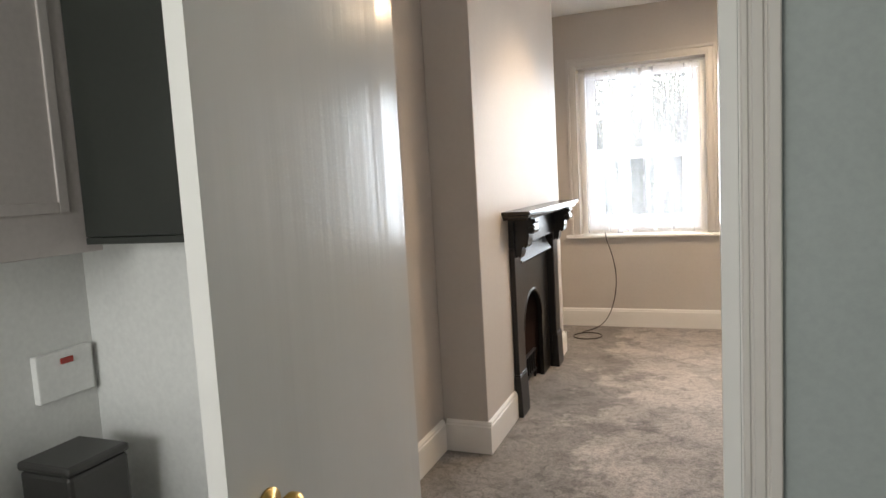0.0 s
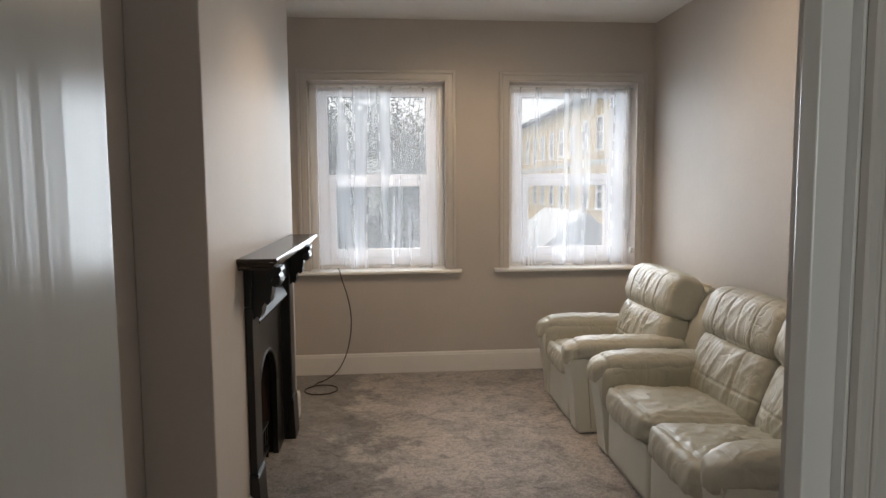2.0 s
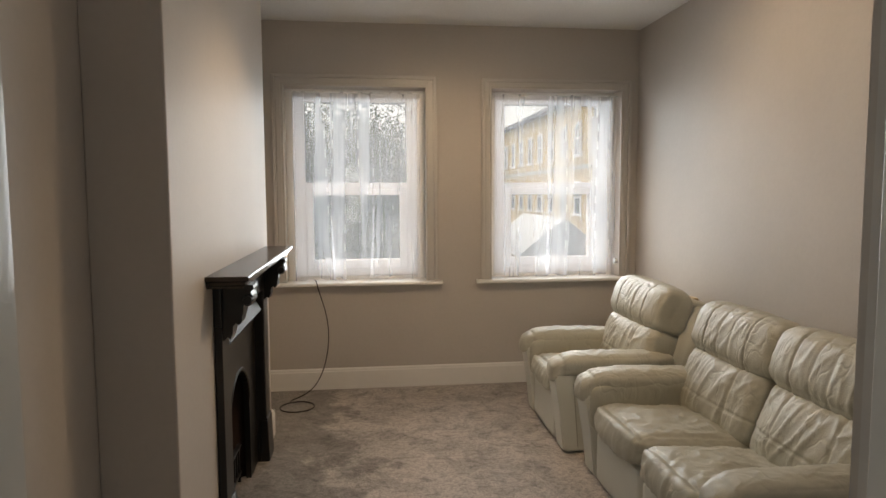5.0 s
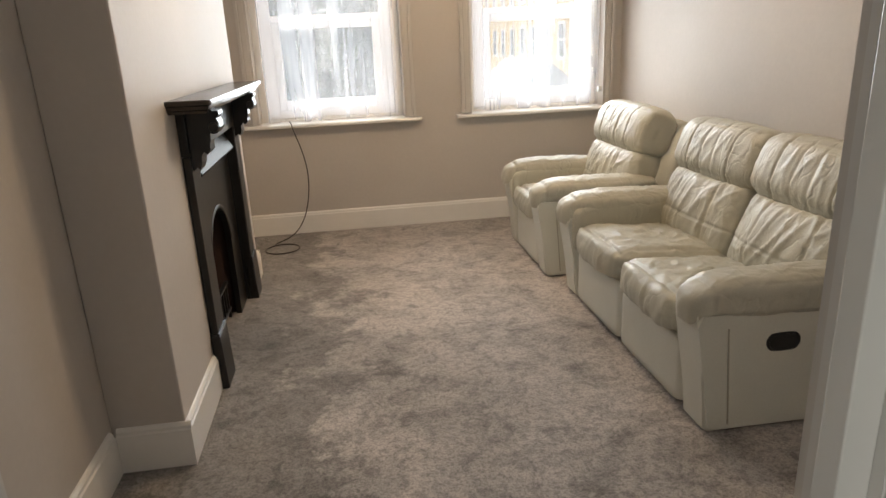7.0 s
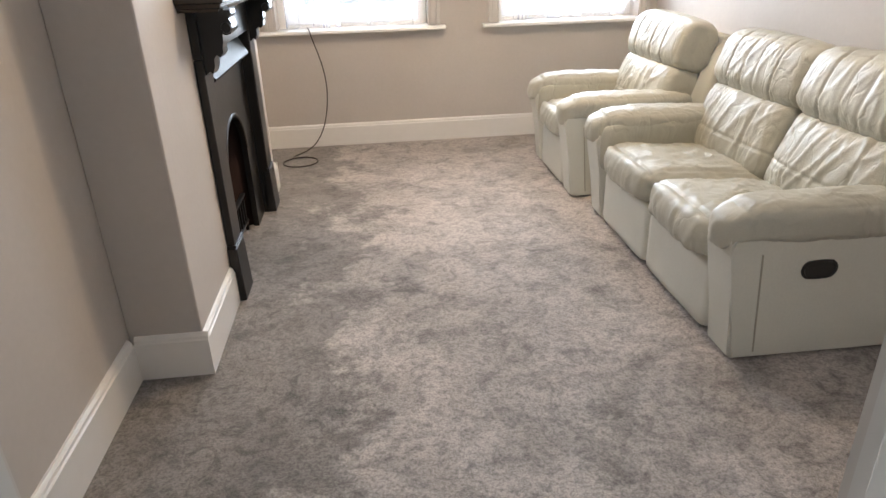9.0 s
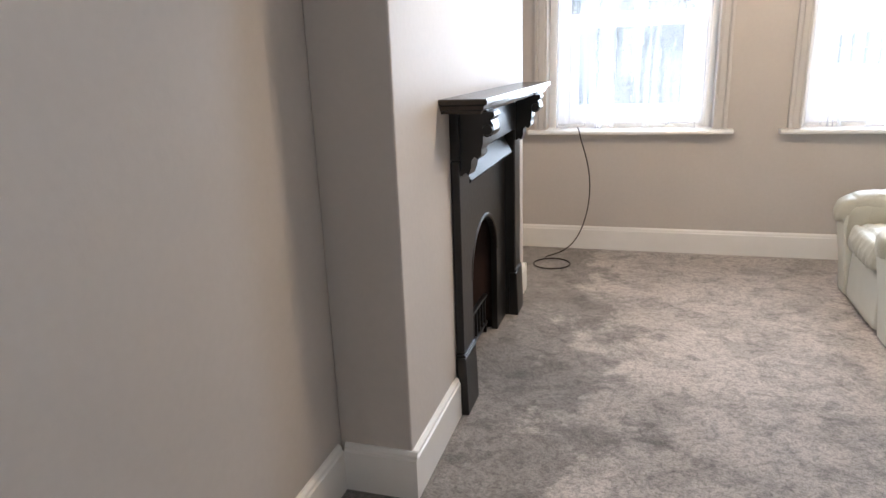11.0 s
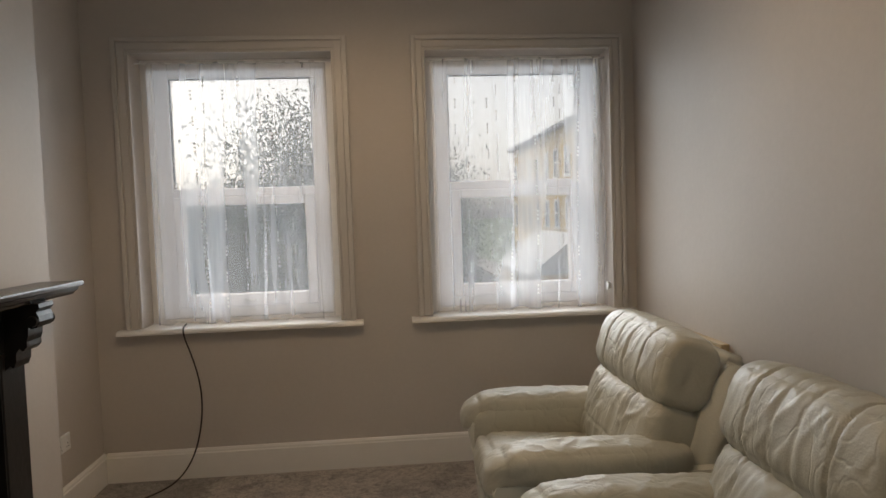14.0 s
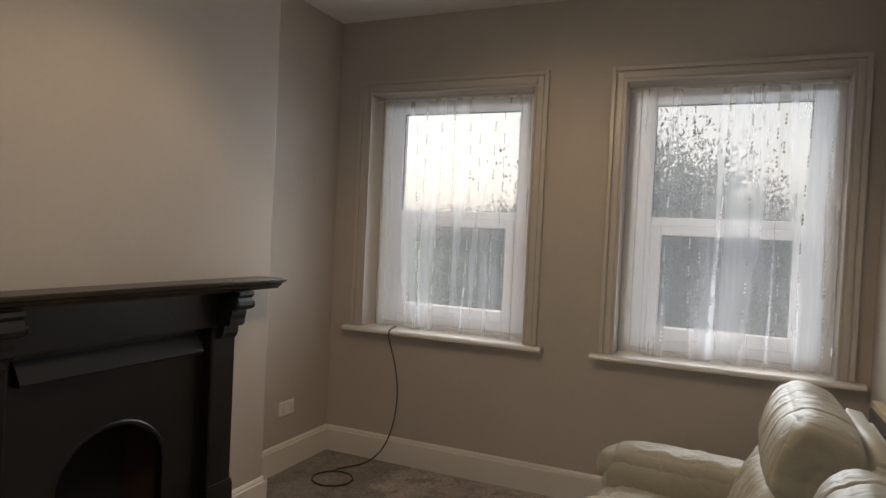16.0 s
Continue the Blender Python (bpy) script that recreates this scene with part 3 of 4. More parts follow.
# ---- upholstery ----
def cushion(sx, sy, sz, k=5.0, n=(18, 18, 10), seams=(), wrinkle=0.006, seed=0, crown=0.0, pinch=0.0, wscale=6.0, ky=0):
    """A stuffed cushion centred on the origin: rounded block with seams and creases.
    seams: (axis, position, depth, width) grooves across the front, -x face and top."""
    bm = bmesh.new()
    off = Vector((seed * 7.3, seed * 3.1, seed * 1.7))
    vid = {}

    def vert(c):
        key = tuple(round(a, 4) for a in c)
        if key in vid:
            return vid[key]
        p = Vector(c)
        e = ky or k
        nrm = ((abs(p.x) ** k + abs(p.z) ** k) ** (e / k) + abs(p.y) ** e) ** (1 / e)
        q = p / nrm
        d = Vector((q.x * sx / 2, q.y * sy / 2, q.z * sz / 2))
        nn = Vector((q.x / sx, q.y / sy, q.z / sz)).normalized()
        bulge = crown * (1 - c[1] ** 2) * (1 - c[2] ** 2 if abs(c[0]) > 0.999 else 1 - c[0] ** 2)
        f = noise.noise(Vector((d.x, d.y * 0.8, d.z)) * wscale + off)
        g = 1 - abs(noise.noise(Vector((d.x * 1.2, d.y * 2.2, d.z * 1.2)) * wscale * 1.4 + off * 2))
        warp = 0.05 * noise.noise(d * 5 + off)
        fold = 1 - abs(noise.noise(Vector((d.x * 0.5, d.y * 1.5 + d.z * 0.7 + warp, d.z * 0.45 - d.y * 0.4 + d.x + warp)) * wscale * 1.5 + off * 3))
        mid = max(0.25, 1 - 0.8 * max(abs(c[1]), abs(c[2]) if abs(c[2]) < 0.999 else abs(c[0])))
        disp = bulge + wrinkle * (f * 0.8 + (g ** 6 - 0.2) * 0.35 + (fold ** 7 - 0.25) * 1.5 * mid)
        for axis, pos, depth, width in seams:
            t = d[axis] - pos
            crease = depth * math.exp(-(t / width) ** 2)
            pucker = 0.3 * depth * math.exp(-(t / (width * 5)) ** 2) * noise.noise(d * 28 + off)
            disp -= crease - pucker
        if pinch:
            disp -= pinch * abs(c[1]) ** 6 * (0.7 + 0.3 * noise.noise(d * 20 + off))
        vid[key] = bm.verts.new(d + nn * disp)
        return vid[key]

    nx, ny, nz = n
    def lin(m):
        return [-1 + 2 * i / m for i in range(m + 1)]
    for axis, (ma, mb) in ((0, (ny, nz)), (1, (nx, nz)), (2, (nx, ny))):
        for s in (-1, 1):
            la, lb = lin(ma), lin(mb)
            for i in range(ma):
                for j in range(mb):
                    qs = []
                    for a, b in ((la[i], lb[j]), (la[i + 1], lb[j]), (la[i + 1], lb[j + 1]), (la[i], lb[j + 1])):
                        c = [a, b]
                        c.insert(axis, s)
                        qs.append(vert(c))
                    bm.faces.new(qs)
    return bm


def moved(bm, m):
    bmesh.ops.transform(bm, matrix=m, verts=bm.verts[:])
    return bm


def recliner(name, label, length, arm_w, seats, seed, handle_side=0):
    """A padded leather recliner unit facing -x; its front foot line at x = 0, centred on y."""
    t = thing(name, label, name.replace("_", " "))
    half = length / 2
    inner = length - 2 * arm_w
    sw = inner / seats
    part("base", box(0.06, 0.86, -half + arm_w * 0.5, half - arm_w * 0.5, 0.012, 0.3, 0.02), M_LEATHER2, t)
    # outer back shell, leaning
    bm = prism([(0.60, 0.06), (0.87, 0.06), (0.985, 0.82), (0.97, 0.93), (0.85, 0.95), (0.775, 0.80), (0.70, 0.55)], 'y', -half + 0.08, half - 0.08)
    bmesh.ops.bevel(bm, geom=bm.edges[:], offset=0.035, segments=4, affect='EDGES')
    part("back_shell", bm, M_LEATHER2, t, smooth=True)
    for i in range(seats):
        yc = -inner / 2 + sw * (i + 0.5)
        bw = (length - 0.15) / seats
        yb = -(length - 0.15) / 2 + bw * (i + 0.5)
        # footrest panel below the seat
        bm = cushion(0.07, sw - 0.012, 0.30, k=12, n=(3, 16, 8), seams=((1, -sw * 0.27, 0.004, 0.008), (1, sw * 0.27, 0.004, 0.008)), wrinkle=0.003, seed=seed + i)
        part("footrest_panel", moved(bm, pose(0.03, yc, 0.17)), M_LEATHER2, t, smooth=True)
        bm = cushion(0.66, sw + 0.008, 0.18, k=6.0, n=(52, 48, 14), seams=((0, -0.285, 0.012, 0.008), (1, -sw * 0.40, 0.006, 0.008), (1, sw * 0.40, 0.006, 0.008)), wrinkle=0.012, seed=seed + 10 + i, crown=0.017, pinch=0.012, wscale=7.0)
        part("seat_cushion", moved(bm, pose(0.285, yc, 0.378, 0, 5)), M_LEATHER, t, smooth=True)
        bm = cushion(0.22, bw - 0.012, 0.42, k=4.6, ky=9, n=(12, 76, 56), seams=((1, -bw * 0.23, 0.009, 0.006), (1, bw * 0.23, 0.009, 0.006), (2, -0.05, 0.007, 0.006)), wrinkle=0.0115, seed=seed + 20 + i, crown=0.035, pinch=0.012, wscale=5.0)
        part("back_cushion", moved(bm, pose(0.63, yb, 0.565, 0, 18)), M_LEATHER, t, smooth=True)
        bm = cushion(0.25, bw + 0.012, 0.315, k=3.3, ky=12, n=(28, 90, 28), seams=((1, -bw * 0.27, 0.013, 0.005), (1, -bw * 0.08, 0.004, 0.009), (1, bw * 0.07, 0.005, 0.008), (1, bw * 0.25, 0.013, 0.005)), wrinkle=0.005, seed=seed + 30 + i, crown=0.014, pinch=0.014)
        part("head_cushion", moved(bm, pose(0.716, yb, 0.877, 0, 18)), M_LEATHER, t, smooth=True)
    for s in (-1, 1):
        ya = s * (half - arm_w / 2)
        # upholstered side panel, wider at the top
        bm = bmesh.new()
        w0, w1 = arm_w * 0.42, arm_w * 0.40
        prof = [(0.0, 0.008), (0.84, 0.008), (0.86, 0.52), (-0.055, 0.52), (-0.055, 0.46), (-0.03, 0.3)]
        bm = prism(prof, 'y', ya - w0, ya + w0)
        bmesh.ops.bevel(bm, geom=bm.edges[:], offset=0.014, segments=2, affect='EDGES')
        part("arm_panel", bm, M_LEATHER2, t, "cream leathercloth arm side panel")
        # padded roll on top
        bm = cushion(0.785, arm_w + 0.015, 0.145, k=4.4, ky=3.4, n=(64, 26, 18), seams=((0, -0.325, 0.007, 0.008),), wrinkle=0.006, seed=seed + 40 + s, crown=0.012, wscale=8.0)
        for v in bm.verts:
            if v.co.x < -0.28:
                v.co.z -= (-(v.co.x + 0.28)) ** 1.4 * 0.75 * (1.6 if v.co.z < 0 else 1.0)
            v.co.z += 0.03 * max(v.co.x, -0.4) * -0.5
        inner_pad = cushion(0.74, 0.1, 0.3, k=6, n=(30, 8, 16), wrinkle=0.005, seed=seed + 50 + s, crown=0.008)
        part("inner_arm_pad", moved(inner_pad, pose(0.34, ya - s * arm_w * 0.30, 0.43)), M_LEATHER, t, smooth=True)
        part("arm_pad", moved(bm, pose(0.318, ya, 0.556)), M_LEATHER, t, "padded cream leather armrest", smooth=True)
    # seam down the front corner of each side panel, and short feet
    for s in (-1, 1):
        yy = s * (half - arm_w / 2 + arm_w * 0.42)
        bm = prism([(0.085, 0.04), (0.091, 0.04), (0.061, 0.45), (0.055, 0.45)], 'y', yy - 0.002, yy + 0.003)
        part("seam", bm, M_PIPING, t)
        for x in (0.12, 0.78):
            part("foot", turned([(0, 0.022), (0.02, 0.026)], (x, s * (half - arm_w * 0.6), 0), 'Z', 14), M_DARKPL, t)
    if handle_side:
        yy = handle_side * (half - arm_w / 2 + arm_w * 0.42)
        bm = bmesh.new()
        ring = []
        for r, d in ((1.0, 0.0), (1.0, 0.005), (0.86, 0.006), (0.8, 0.002), (0.6, 0.001)):
            ring.append([bm.verts.new((0.272 + r * (0.034 * math.copysign(abs(math.cos(a)) ** 1, math.cos(a)) + 0.031 * max(-1, min(1, math.cos(a) * 3))), yy + handle_side * d, 0.376 + r * 0.038 * math.sin(a))) for a in [2 * math.pi * i / 28 for i in range(28)]])
        for a, b in zip(ring, ring[1:]):
            for i in range(28):
                bm.faces.new((a[i], a[(i + 1) % 28], b[(i + 1) % 28], b[i]))
        bm.faces.new(ring[-1])
        part("recline_handle", bm, M_DARKPL, t, "black plastic recline handle cup")
    return t


sofa = recliner("sofa", "two-seat cream leather reclining sofa with creased cushions", 1.60, 0.2, 2, 1, handle_side=-1)
sofa.matrix_basis = pose(1.872, -2.535, 0, 0, 0, -0.4) @ Matrix.Diagonal((1, 1, 0.94, 1))
chair = recliner("armchair", "cream leather reclining armchair beside the matching sofa", 0.94, 0.195, 1, 60)
chair.matrix_basis = pose(1.82, -1.097, 0, 0, 0, -0.8) @ Matrix.Diagonal((1, 1, 0.955, 1))

# wooden back frame behind the armchair
bt = thing("folded_table", "folded pine table leaning behind the armchair", "table")
bm = box(2.872, 2.912, -1.08, -0.3, 0.0, 0.86, 0.004)
part("tabletop", bm, M_PINE, bt)
# dark brown sheet over the slab's front, below its pale top edge
part("panel", box(2.858, 2.871, -1.06, -0.33, 0.0, 0.83, 0.003), M_PINEDARK, bt, "dark panel over the front of the tabletop")


# ---- cable from the sill to the floor ----
def tube(points, radius, cyclic=False):
    cu = bpy.data.curves.new("tube", 'CURVE')
    cu.dimensions, cu.bevel_depth, cu.bevel_resolution, cu.resolution_u = '3D', radius, 3, 10
    sp = cu.splines.new('NURBS')
    sp.points.add(len(points) - 1)
    for p, q in zip(sp.points, points):
        p.co = (*q, 1)
    sp.use_endpoint_u, sp.order_u = True, 4
    ob = bpy.data.objects.new("tube", cu)
    me = bpy.data.meshes.new_from_object(ob)
    bpy.data.objects.remove(ob)
    bm = bmesh.new()
    bm.from_mesh(me)
    return bm


pts = [(0.22, 0.07, 0.888), (0.235, -0.02, 0.89), (0.245, -0.085, 0.885), (0.255, -0.095, 0.83), (0.30, -0.085, 0.70), (0.335, -0.08, 0.52), (0.325, -0.08, 0.34), (0.285, -0.09, 0.17), (0.215, -0.12, 0.05), (0.13, -0.19, 0.006), (0.03, -0.30, 0.006)]
for i in range(19):
    a = radians(115 + i * 20.5)
    pts.append((0.115 + (0.135 - 0.001 * i) * math.cos(a), -0.46 + (0.13 - 0.001 * i) * math.sin(a), 0.006 + 0.0004 * i))
tagged(part("cable", tube(pts, 0.0045), M_CABLE, smooth=True), "thin dark cable hanging from the sill and coiled on the carpet", "cable")

# ---- sockets ----
so = thing("wall_socket", "white plastic double wall socket above the skirting", "socket")
part("faceplate", box(XL, XL + 0.011, -0.54, -0.394, 0.345, 0.432, 0.003), M_WHITEPL, so)
for y in (-0.515, -0.443):
    bm = bmesh.new()
    for dy, dz, w, h in ((0.018, 0.03, 0.004, 0.008), (0.009, 0.012, 0.006, 0.004), (0.027, 0.012, 0.006, 0.004)):
        add_box(bm, XL + 0.0105, XL + 0.0118, y + dy - w / 2, y + dy + w / 2, 0.355 + dz - h / 2, 0.355 + dz + h / 2)
    part("pin_holes", bm, M_DARKPL, so)
    part("rocker", box(XL + 0.011, XL + 0.014, y + 0.012, y + 0.024, 0.402, 0.422, 0.001), M_WHITEPL, so)

# ---- ceiling spotlights ----
LX, LY = 1.35, -2.0
lamp = thing("ceiling_spotlight", "ceiling spotlight with four lit adjustable brass heads", "ceiling light", at=(LX, LY, ZC))
part("ceiling_plate", turned([(-0.028, 0.075), (-0.024, 0.085), (0, 0.09)], (0, 0, 0), 'Z', 36), M_CHROME, lamp)
AIMS = (((-0.13, -0.05), (0.0, -2.1, 1.0), 92, 25), ((-0.06, 0.06), (1.3, -0.1, 0.6), 108, 38), ((0.06, -0.06), (0.9, -3.6, 0.3), 130, 11), ((0.13, 0.03), (2.9, -2.3, 1.6), 124, 22))
for (dx, dy), aim, cone, watts in AIMS:
    head = Vector((dx, dy, -0.215))
    way = (Vector(aim) - (Vector((LX, LY, ZC)) + head)).normalized()
    arm = part("arm", tube([(dx * 0.35, dy * 0.35, -0.02), (dx * 0.7, dy * 0.7, -0.06), (dx, dy, -0.14), tuple(head - way * 0.02)], 0.006), M_CHROME, lamp)
    rot = way.to_track_quat('Z', 'Y').to_matrix().to_4x4()
    m = Matrix.Translation(head) @ rot
    h = part("spot_head", moved(turned([(-0.045, 0.012), (-0.04, 0.02), (0.02, 0.024), (0.045, 0.034), (0.05, 0.034), (0.045, 0.028), (0.03, 0.024)], (0, 0, 0), 'Z', 24), m), M_BRASS, lamp, "aged brass spot head", smooth=True)
    part("bulb", moved(turned([(0.02, 0.01), (0.03, 0.022), (0.045, 0.024), (0.052, 0.012)], (0, 0, 0), 'Z', 20), m), M_BULB, h, "lit warm bulb", smooth=True)
    sp = new("spot_lamp", bpy.data.lights.new("spot_lamp", 'SPOT'))
    sp.data.energy, sp.data.color, sp.data.spot_size, sp.data.spot_blend, sp.data.shadow_soft_size = watts, (1.0, 0.75, 0.5), radians(cone), 0.7, 0.02
    sp.matrix_world = look(Vector((LX, LY, ZC)) + head + way * 0.06, aim)

# ---- kitchen ----
structure("kitchen_floor", box(KX0 - 0.2, KX1 + 0.2, KY - 0.2, YB1, -0.15, -0.004), M_KFLOOR, "brown vinyl kitchen floor")
structure("kitchen_ceiling", box(KX0 - 0.2, KX1 + 0.2, KY - 0.2, YB0, ZC, ZC + 0.15), M_CEIL, "plain white kitchen ceiling")
structure("kitchen_wall_west", box(KX0 - 0.2, KX0, KY - 0.2, YM, 0, ZC), M_KTILE, "white painted kitchen wall")
structure("kitchen_wall_east", box(KX1, KX1 + 0.2, KY - 0.2, YM, 0, ZC), M_KWALL, "grey green painted kitchen wall")
bm = bmesh.new()
add_box(bm, KX0, DL - 0.03, YB1, YM - 0.002, 0, ZC)
structure("kitchen_wall_north_1", bm, M_KTILE, "white painted kitchen wall beside the door")
bm = bmesh.new()
add_box(bm, DR + 0.03, KX1, YB1, YM - 0.002, 0, ZC)
add_box(bm, DL - 0.03, DR + 0.03, YB1, YM - 0.002, DH + 0.03, ZC)
structure("kitchen_wall_north_2", bm, M_KWALL, "grey green painted kitchen wall around the doorway")
# unseen back wall of the kitchen, with an opening added for an area lamp
bm = bmesh.new()
add_box(bm, KX0, -0.5, KY - 0.2, KY, 0, ZC)
add_box(bm, 0.6, KX1, KY - 0.2, KY, 0, ZC)
add_box(bm, -0.5, 0.6, KY - 0.2, KY, 0, 1.0)
add_box(bm, -0.5, 0.6, KY - 0.2, KY, 2.2, ZC)
structure("kitchen_wall_south", bm, M_KTILE, "unseen white painted kitchen wall with an opening added for a lamp")
# added fill lamp for the kitchen, set left to spare the chimney side
kl = new("kitchen_fill_lamp", bpy.data.lights.new("kitchen_fill_lamp", 'AREA'))
kl.data.shape, kl.data.size, kl.data.size_y, kl.data.energy, kl.data.color = 'RECTANGLE', 1.1, 1.2, 16, (0.97, 1.0, 0.98)
kl.matrix_world = look((0.05, KY - 0.1, 1.6), (0.05, 0, 1.6))

cab = thing("wall_cabinet", "taupe painted kitchen wall cabinet with panelled door", "cabinet")
CX = -0.50
part("body", box(KX0, CX - 0.021, -5.60, -4.93, 1.315, 2.25, 0.002), M_KCAB, cab)
bm = box(CX - 0.02, CX, -5.59, -4.915, 1.31, 2.25, 0.003)
kd = part("door", bm, M_KCAB, cab)
bm = bmesh.new()
for a, b, c, d in ((-5.50, -5.47, 1.42, 2.14), (-5.04, -5.01, 1.42, 2.14), (-5.47, -5.04, 1.42, 1.45), (-5.47, -5.04, 2.11, 2.14)):
    add_box(bm, CX - 0.001, CX + 0.007, a, b, c, d, 0.003)
part("panel_moulding", bm, M_KCAB, kd)
dk = thing("corner_cabinet", "dark grey kitchen wall cabinet end beside the door", "cabinet")
part("body", box(CX + 0.003, 0.20, -4.951, YB1 - 0.001, 1.35, 2.25, 0.003), M_KDARK, dk)
part("door", box(CX + 0.003, 0.20, -4.97, -4.952, 1.35, 2.25, 0.003), M_KDARK, dk)
part("bottom_panel", box(CX + 0.003, 0.20, -4.97, YB1 - 0.001, 1.33, 1.3485, 0.002), M_KDARK, dk)

sw = thing("cooker_switch", "white plastic cooker switch with a red rocker", "switch")
part("faceplate", box(KX0, KX0 + 0.025, -5.0, -4.815, 0.87, 1.012, 0.004), M_WHITEPL, sw)
part("rocker", box(KX0 + 0.025, KX0 + 0.032, -4.925, -4.885, 0.972, 0.99, 0.002), mat("red_plastic", (0.35, 0.03, 0.02), 0.4), sw, "red rocker switch")
wt = thing("worktop", "pale laminate kitchen worktop along the wall", "worktop")
part("slab", box(KX0, -0.24, -7.2, -5.75, 0.86, 0.9, 0.006), M_KTILE, wt)
bc = thing("base_cabinet", "taupe painted kitchen base cabinet below the worktop", "cabinet")
part("body", box(KX0, -0.27, -7.2, -5.77, 0.1, 0.858, 0.003), M_KCAB, bc)
part("plinth", box(KX0, -0.32, -7.2, -5.79, -0.004, 0.1), M_KDARK, bc)
bn = thing("bin", "dark grey metal swing bin beside the cabinet", "bin")
part("body", box(-0.66, -0.47, -5.12, -4.93, -0.004, 0.735, 0.012), M_STEEL, bn)
part("lid", box(-0.664, -0.466, -5.124, -4.926, 0.7355, 0.762, 0.01), M_STEEL, bn, "dark grey lid")

# ---- outside ----
GZ = -4.2
bm = bmesh.new()
bmesh.ops.create_grid(bm, x_segments=2, y_segments=2, size=900, matrix=Matrix.Translation((0, 0, GZ)))
structure("ground", bm, M_GRASS, "dull green grass ground beyond the windows")
structure("road", box(4.5, 11.0, -40, 140, GZ - 0.1, GZ + 0.012), M_ROAD, "grey asphalt street below the windows")
structure("pavement", box(11.0, 13.4, -40, 140, GZ - 0.1, GZ + 0.13, 0.02), mat("paving", (0.3, 0.29, 0.27), 0.9, vary=0.15), "pale grey paved footway with kerb")


def far_window(parent, x, y, z, w, h, mesh_cache={}):
    """A sash window on a wall that faces -x."""
    key = (w, h)
    if key not in mesh_cache:
        bm = bmesh.new()
        t = 0.12
        add_box(bm, -0.06, 0.02, -w / 2, -w / 2 + t, 0, h)
        add_box(bm, -0.06, 0.02, w / 2 - t, w / 2, 0, h)
        add_box(bm, -0.06, 0.02, -w / 2 + t, w / 2 - t, h - t, h)
        add_box(bm, -0.06, 0.02, -w / 2 + t, w / 2 - t, h / 2 - 0.05, h / 2 + 0.05)
        add_box(bm, -0.12, 0.02, -w / 2 - 0.1, w / 2 + 0.1, -0.14, 0.0)
        f = part("window", bm, M_UPVC, parent, "white sash window")
        g = part("pane", box(-0.012, -0.002, -w / 2 + t, w / 2 - t, 0, h - t), M_DARKGLASS, f)
        mesh_cache[key] = (f.data, g.data)
        f.location = (x, y, z)
        return f
    fm, gm = mesh_cache[key]
    f = new("window", fm)
    f.parent, f.location = parent, (x, y, z)
    f["label"] = "white sash window"
    g = new("pane", gm)
    g.parent = f
    return f


bld = thing("apartment_building", "long three-storey yellow stock brick building with sash windows", "building")
BX, BY0, BY1, BZ = 13.6, 14.0, 58.0, 7.3
part("wall", box(BX, BX + 9, BY0, BY1, GZ, BZ), M_STOCK, bld, "yellow stock brick wall")
part("roof", prism([(BX - 0.5, BZ), (BX + 9.5, BZ), (BX + 9.5, BZ + 0.2), (BX + 4.5, BZ + 2.6), (BX - 0.5, BZ + 0.2)], 'y', BY0 - 0.4, BY1 + 0.4), M_SLATE, bld, "grey slate roof")
part("string_course", box(BX - 0.08, BX, BY0, BY1, 3.1, 3.35), M_PALEROOF, bld)
y = BY0 + 2.0
while y < BY1 - 1:
    for z in (4.0, 0.4, -3.0):
        far_window(bld, BX, y, z, 1.25, 2.0)
    y += 2.9
shed = thing("garage", "low garage with a pale grey pitched roof", "garage")
part("wall", box(6.2, 9.2, 17.5, 23.0, GZ, -0.6), M_STOCK, shed)
part("roof", prism([(6.0, -0.6), (9.4, -0.6), (7.7, 0.75)], 'y', 17.2, 23.3), M_PALEROOF, shed, "pale grey pitched roof")


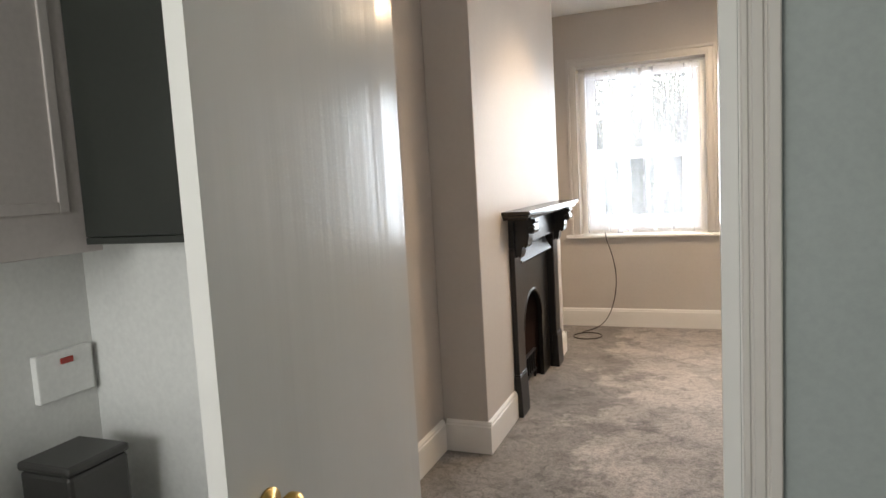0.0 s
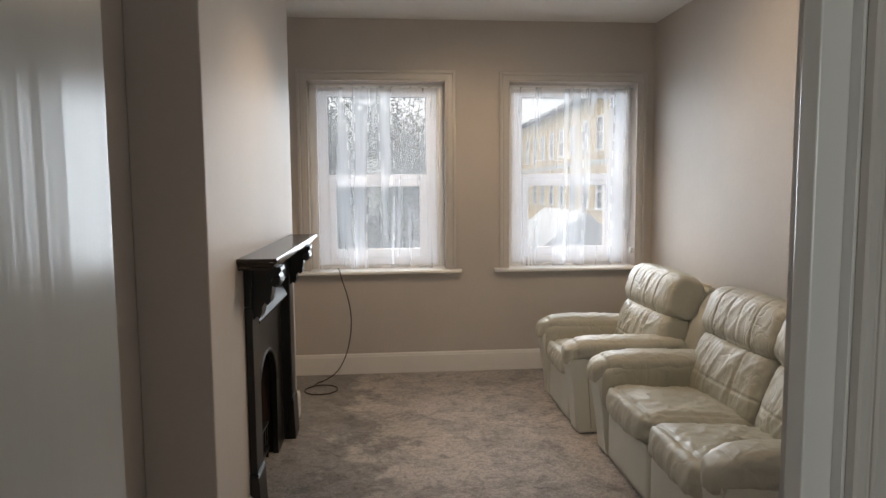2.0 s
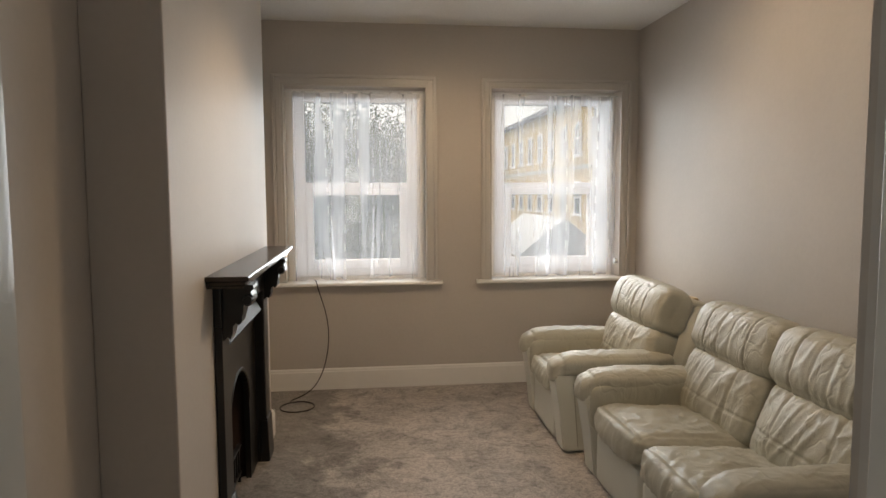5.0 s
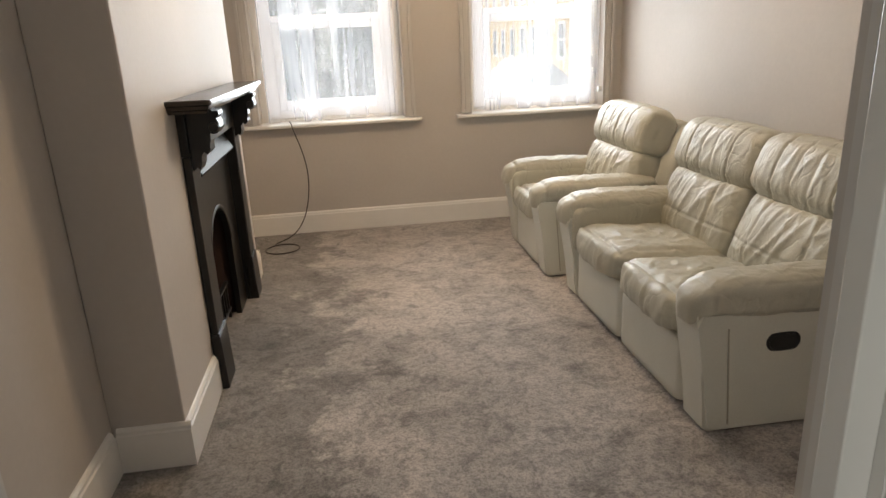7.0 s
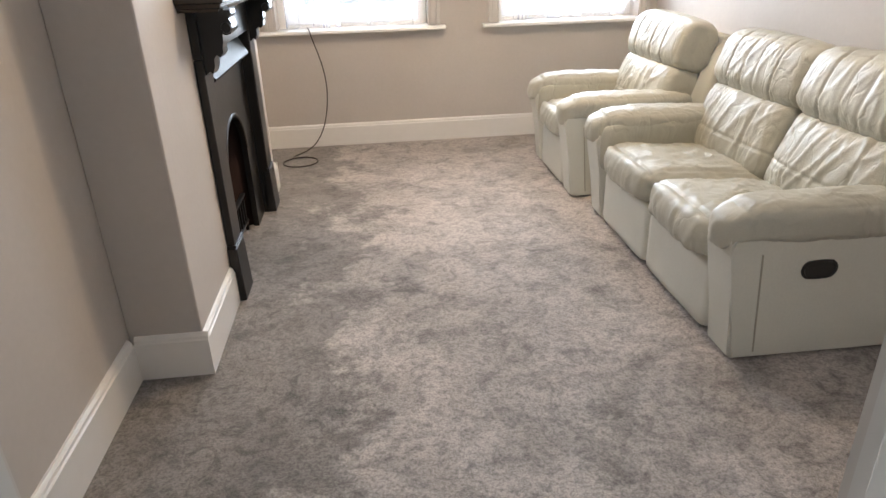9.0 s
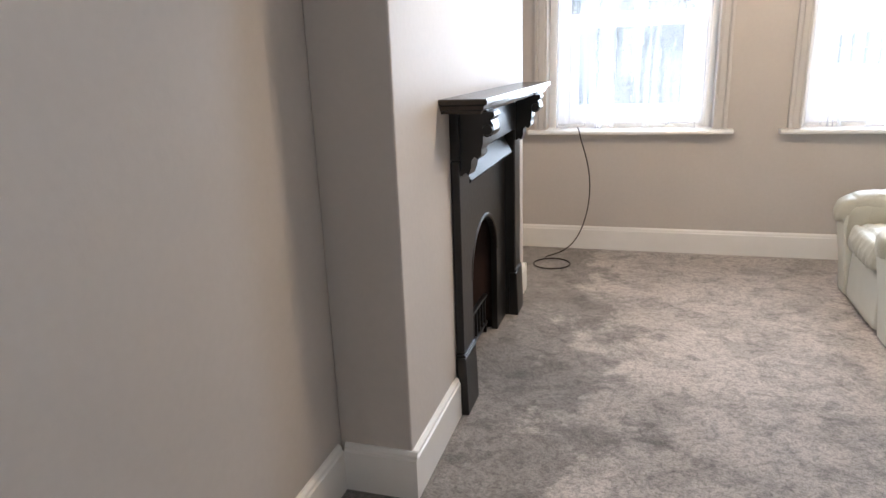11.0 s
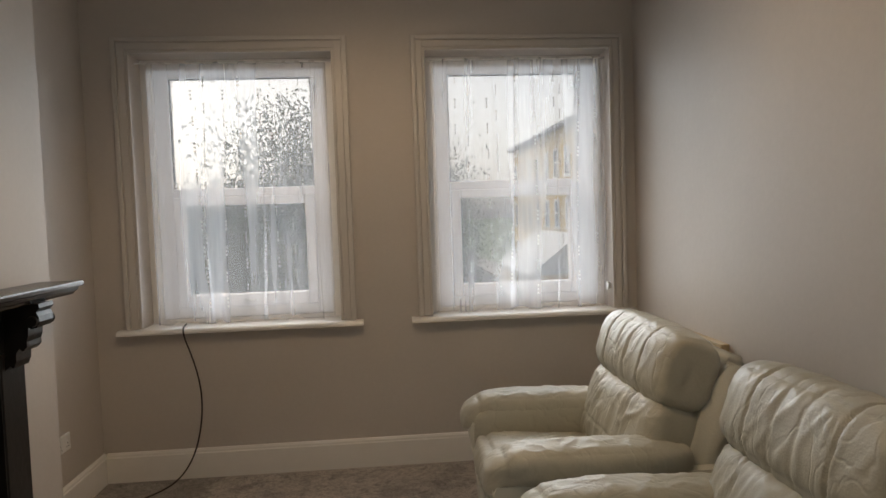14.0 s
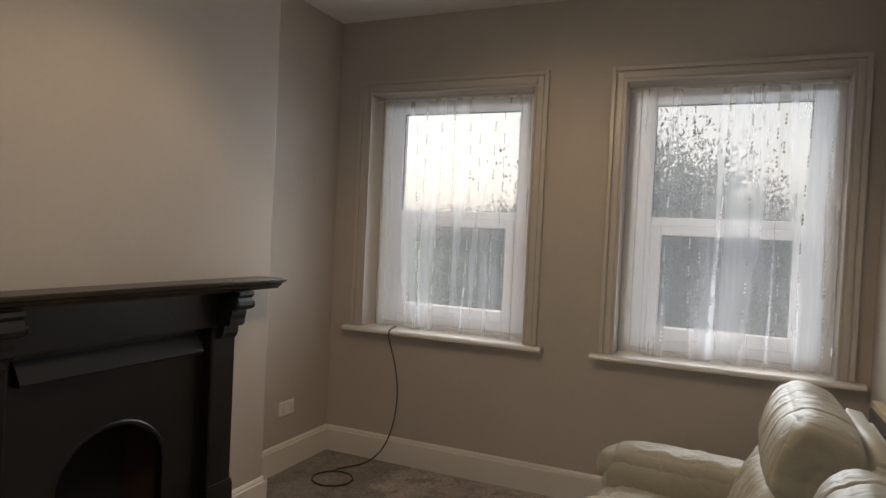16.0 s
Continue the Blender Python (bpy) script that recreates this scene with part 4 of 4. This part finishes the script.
def make_tree(x, y, height, radius, low, seed, leaves):
    """Tapered trunk with limbs and a crown of many small leaves in clumps."""
    rnd = random.Random(seed)
    t = thing("tree", "dark green leafy tree outside the windows", "tree", "garden trees", at=(x, y, GZ))
    bm = turned([(0, 0.26), (0.4, 0.2), (height * 0.4, 0.15), (height * 0.75, 0.06), (height * 0.9, 0.02)], (0, 0, 0), 'Z', 10)
    ends = []
    for i in range(16):
        z0 = height * rnd.uniform(0.25, 0.75)
        a = rnd.uniform(0, 6.28)
        L = radius * rnd.uniform(0.6, 1.0) * (1.1 - 0.5 * z0 / height)
        end = Vector((math.cos(a) * L, math.sin(a) * L, z0 + L * rnd.uniform(0.3, 0.8)))
        st = Vector((0, 0, z0))
        way = end - st
        q = way.to_track_quat('Z', 'Y').to_matrix().to_4x4()
        bmesh.ops.create_cone(bm, segments=6, radius1=0.06, radius2=0.012, depth=way.length, cap_ends=True, matrix=Matrix.Translation((st + end) / 2) @ q)
        ends += [end, st + way * 0.7, st + way * 0.45]
    part("trunk", bm, M_BARK, t)
    verts, faces = [], []
    clumps = ends + [Vector((rnd.uniform(-1, 1) * radius * 0.7, rnd.uniform(-1, 1) * radius * 0.7, rnd.uniform(low, height * 0.97))) for _ in range(40)]
    for _ in range(leaves):
        c = rnd.choice(clumps)
        s = radius * 0.3
        p = c + Vector((rnd.gauss(0, s), rnd.gauss(0, s), rnd.gauss(0, s * 0.8)))
        if p.z < low * 0.7 or p.z > height:
            continue
        e = Euler((rnd.uniform(0, 6), rnd.uniform(0, 6), rnd.uniform(0, 6))).to_matrix()
        L = rnd.uniform(0.035, 0.08)
        b = len(verts)
        for q in ((-L, 0, 0), (0, -L * 0.4, 0.02), (L, 0, 0), (0, L * 0.4, 0.02)):
            verts.append(p + e @ Vector(q))
        faces.append((b, b + 1, b + 2, b + 3))
    me = bpy.data.meshes.new("crown")
    me.from_pydata(verts, [], faces)
    me.materials.append(M_LEAF)
    cr = new("crown", me)
    cr.parent = t
    return t


make_tree(0.2, 14.5, 9.0, 2.7, 2.2, 1, 44000)
make_tree(-3.2, 17.5, 7.0, 2.3, 1.5, 2, 24000)
make_tree(2.0, 21.0, 8.5, 2.4, 2.0, 3, 24000)
make_tree(-6.5, 20.0, 6.8, 2.6, 1.6, 4, 24000)
make_tree(4.2, 30.0, 7.0, 2.2, 1.6, 5, 7000)

hb = thing("hedge", "dense dark green garden hedge", "hedge")
verts, faces = [], []
rnd = random.Random(11)
for _ in range(9000):
    p = Vector((rnd.uniform(-9, 4.2), rnd.uniform(9.2, 10.6), GZ + rnd.uniform(0.0, 1.0) ** 0.8 * (2.6 + 0.4 * noise.noise(Vector((rnd.random() * 9, 0, 0))))))
    e = Euler((rnd.uniform(0, 6), rnd.uniform(0, 6), rnd.uniform(0, 6))).to_matrix()
    L = rnd.uniform(0.06, 0.13)
    b = len(verts)
    for q in ((-L, 0, 0), (0, -L * 0.5, 0), (L, 0, 0), (0, L * 0.5, 0)):
        verts.append(p + e @ Vector(q))
    faces.append((b, b + 1, b + 2, b + 3))
me = bpy.data.meshes.new("foliage")
me.from_pydata(verts, [], faces)
me.materials.append(M_LEAF)
fo = new("foliage", me)
fo.parent = hb
fo["kind"] = "stuff"
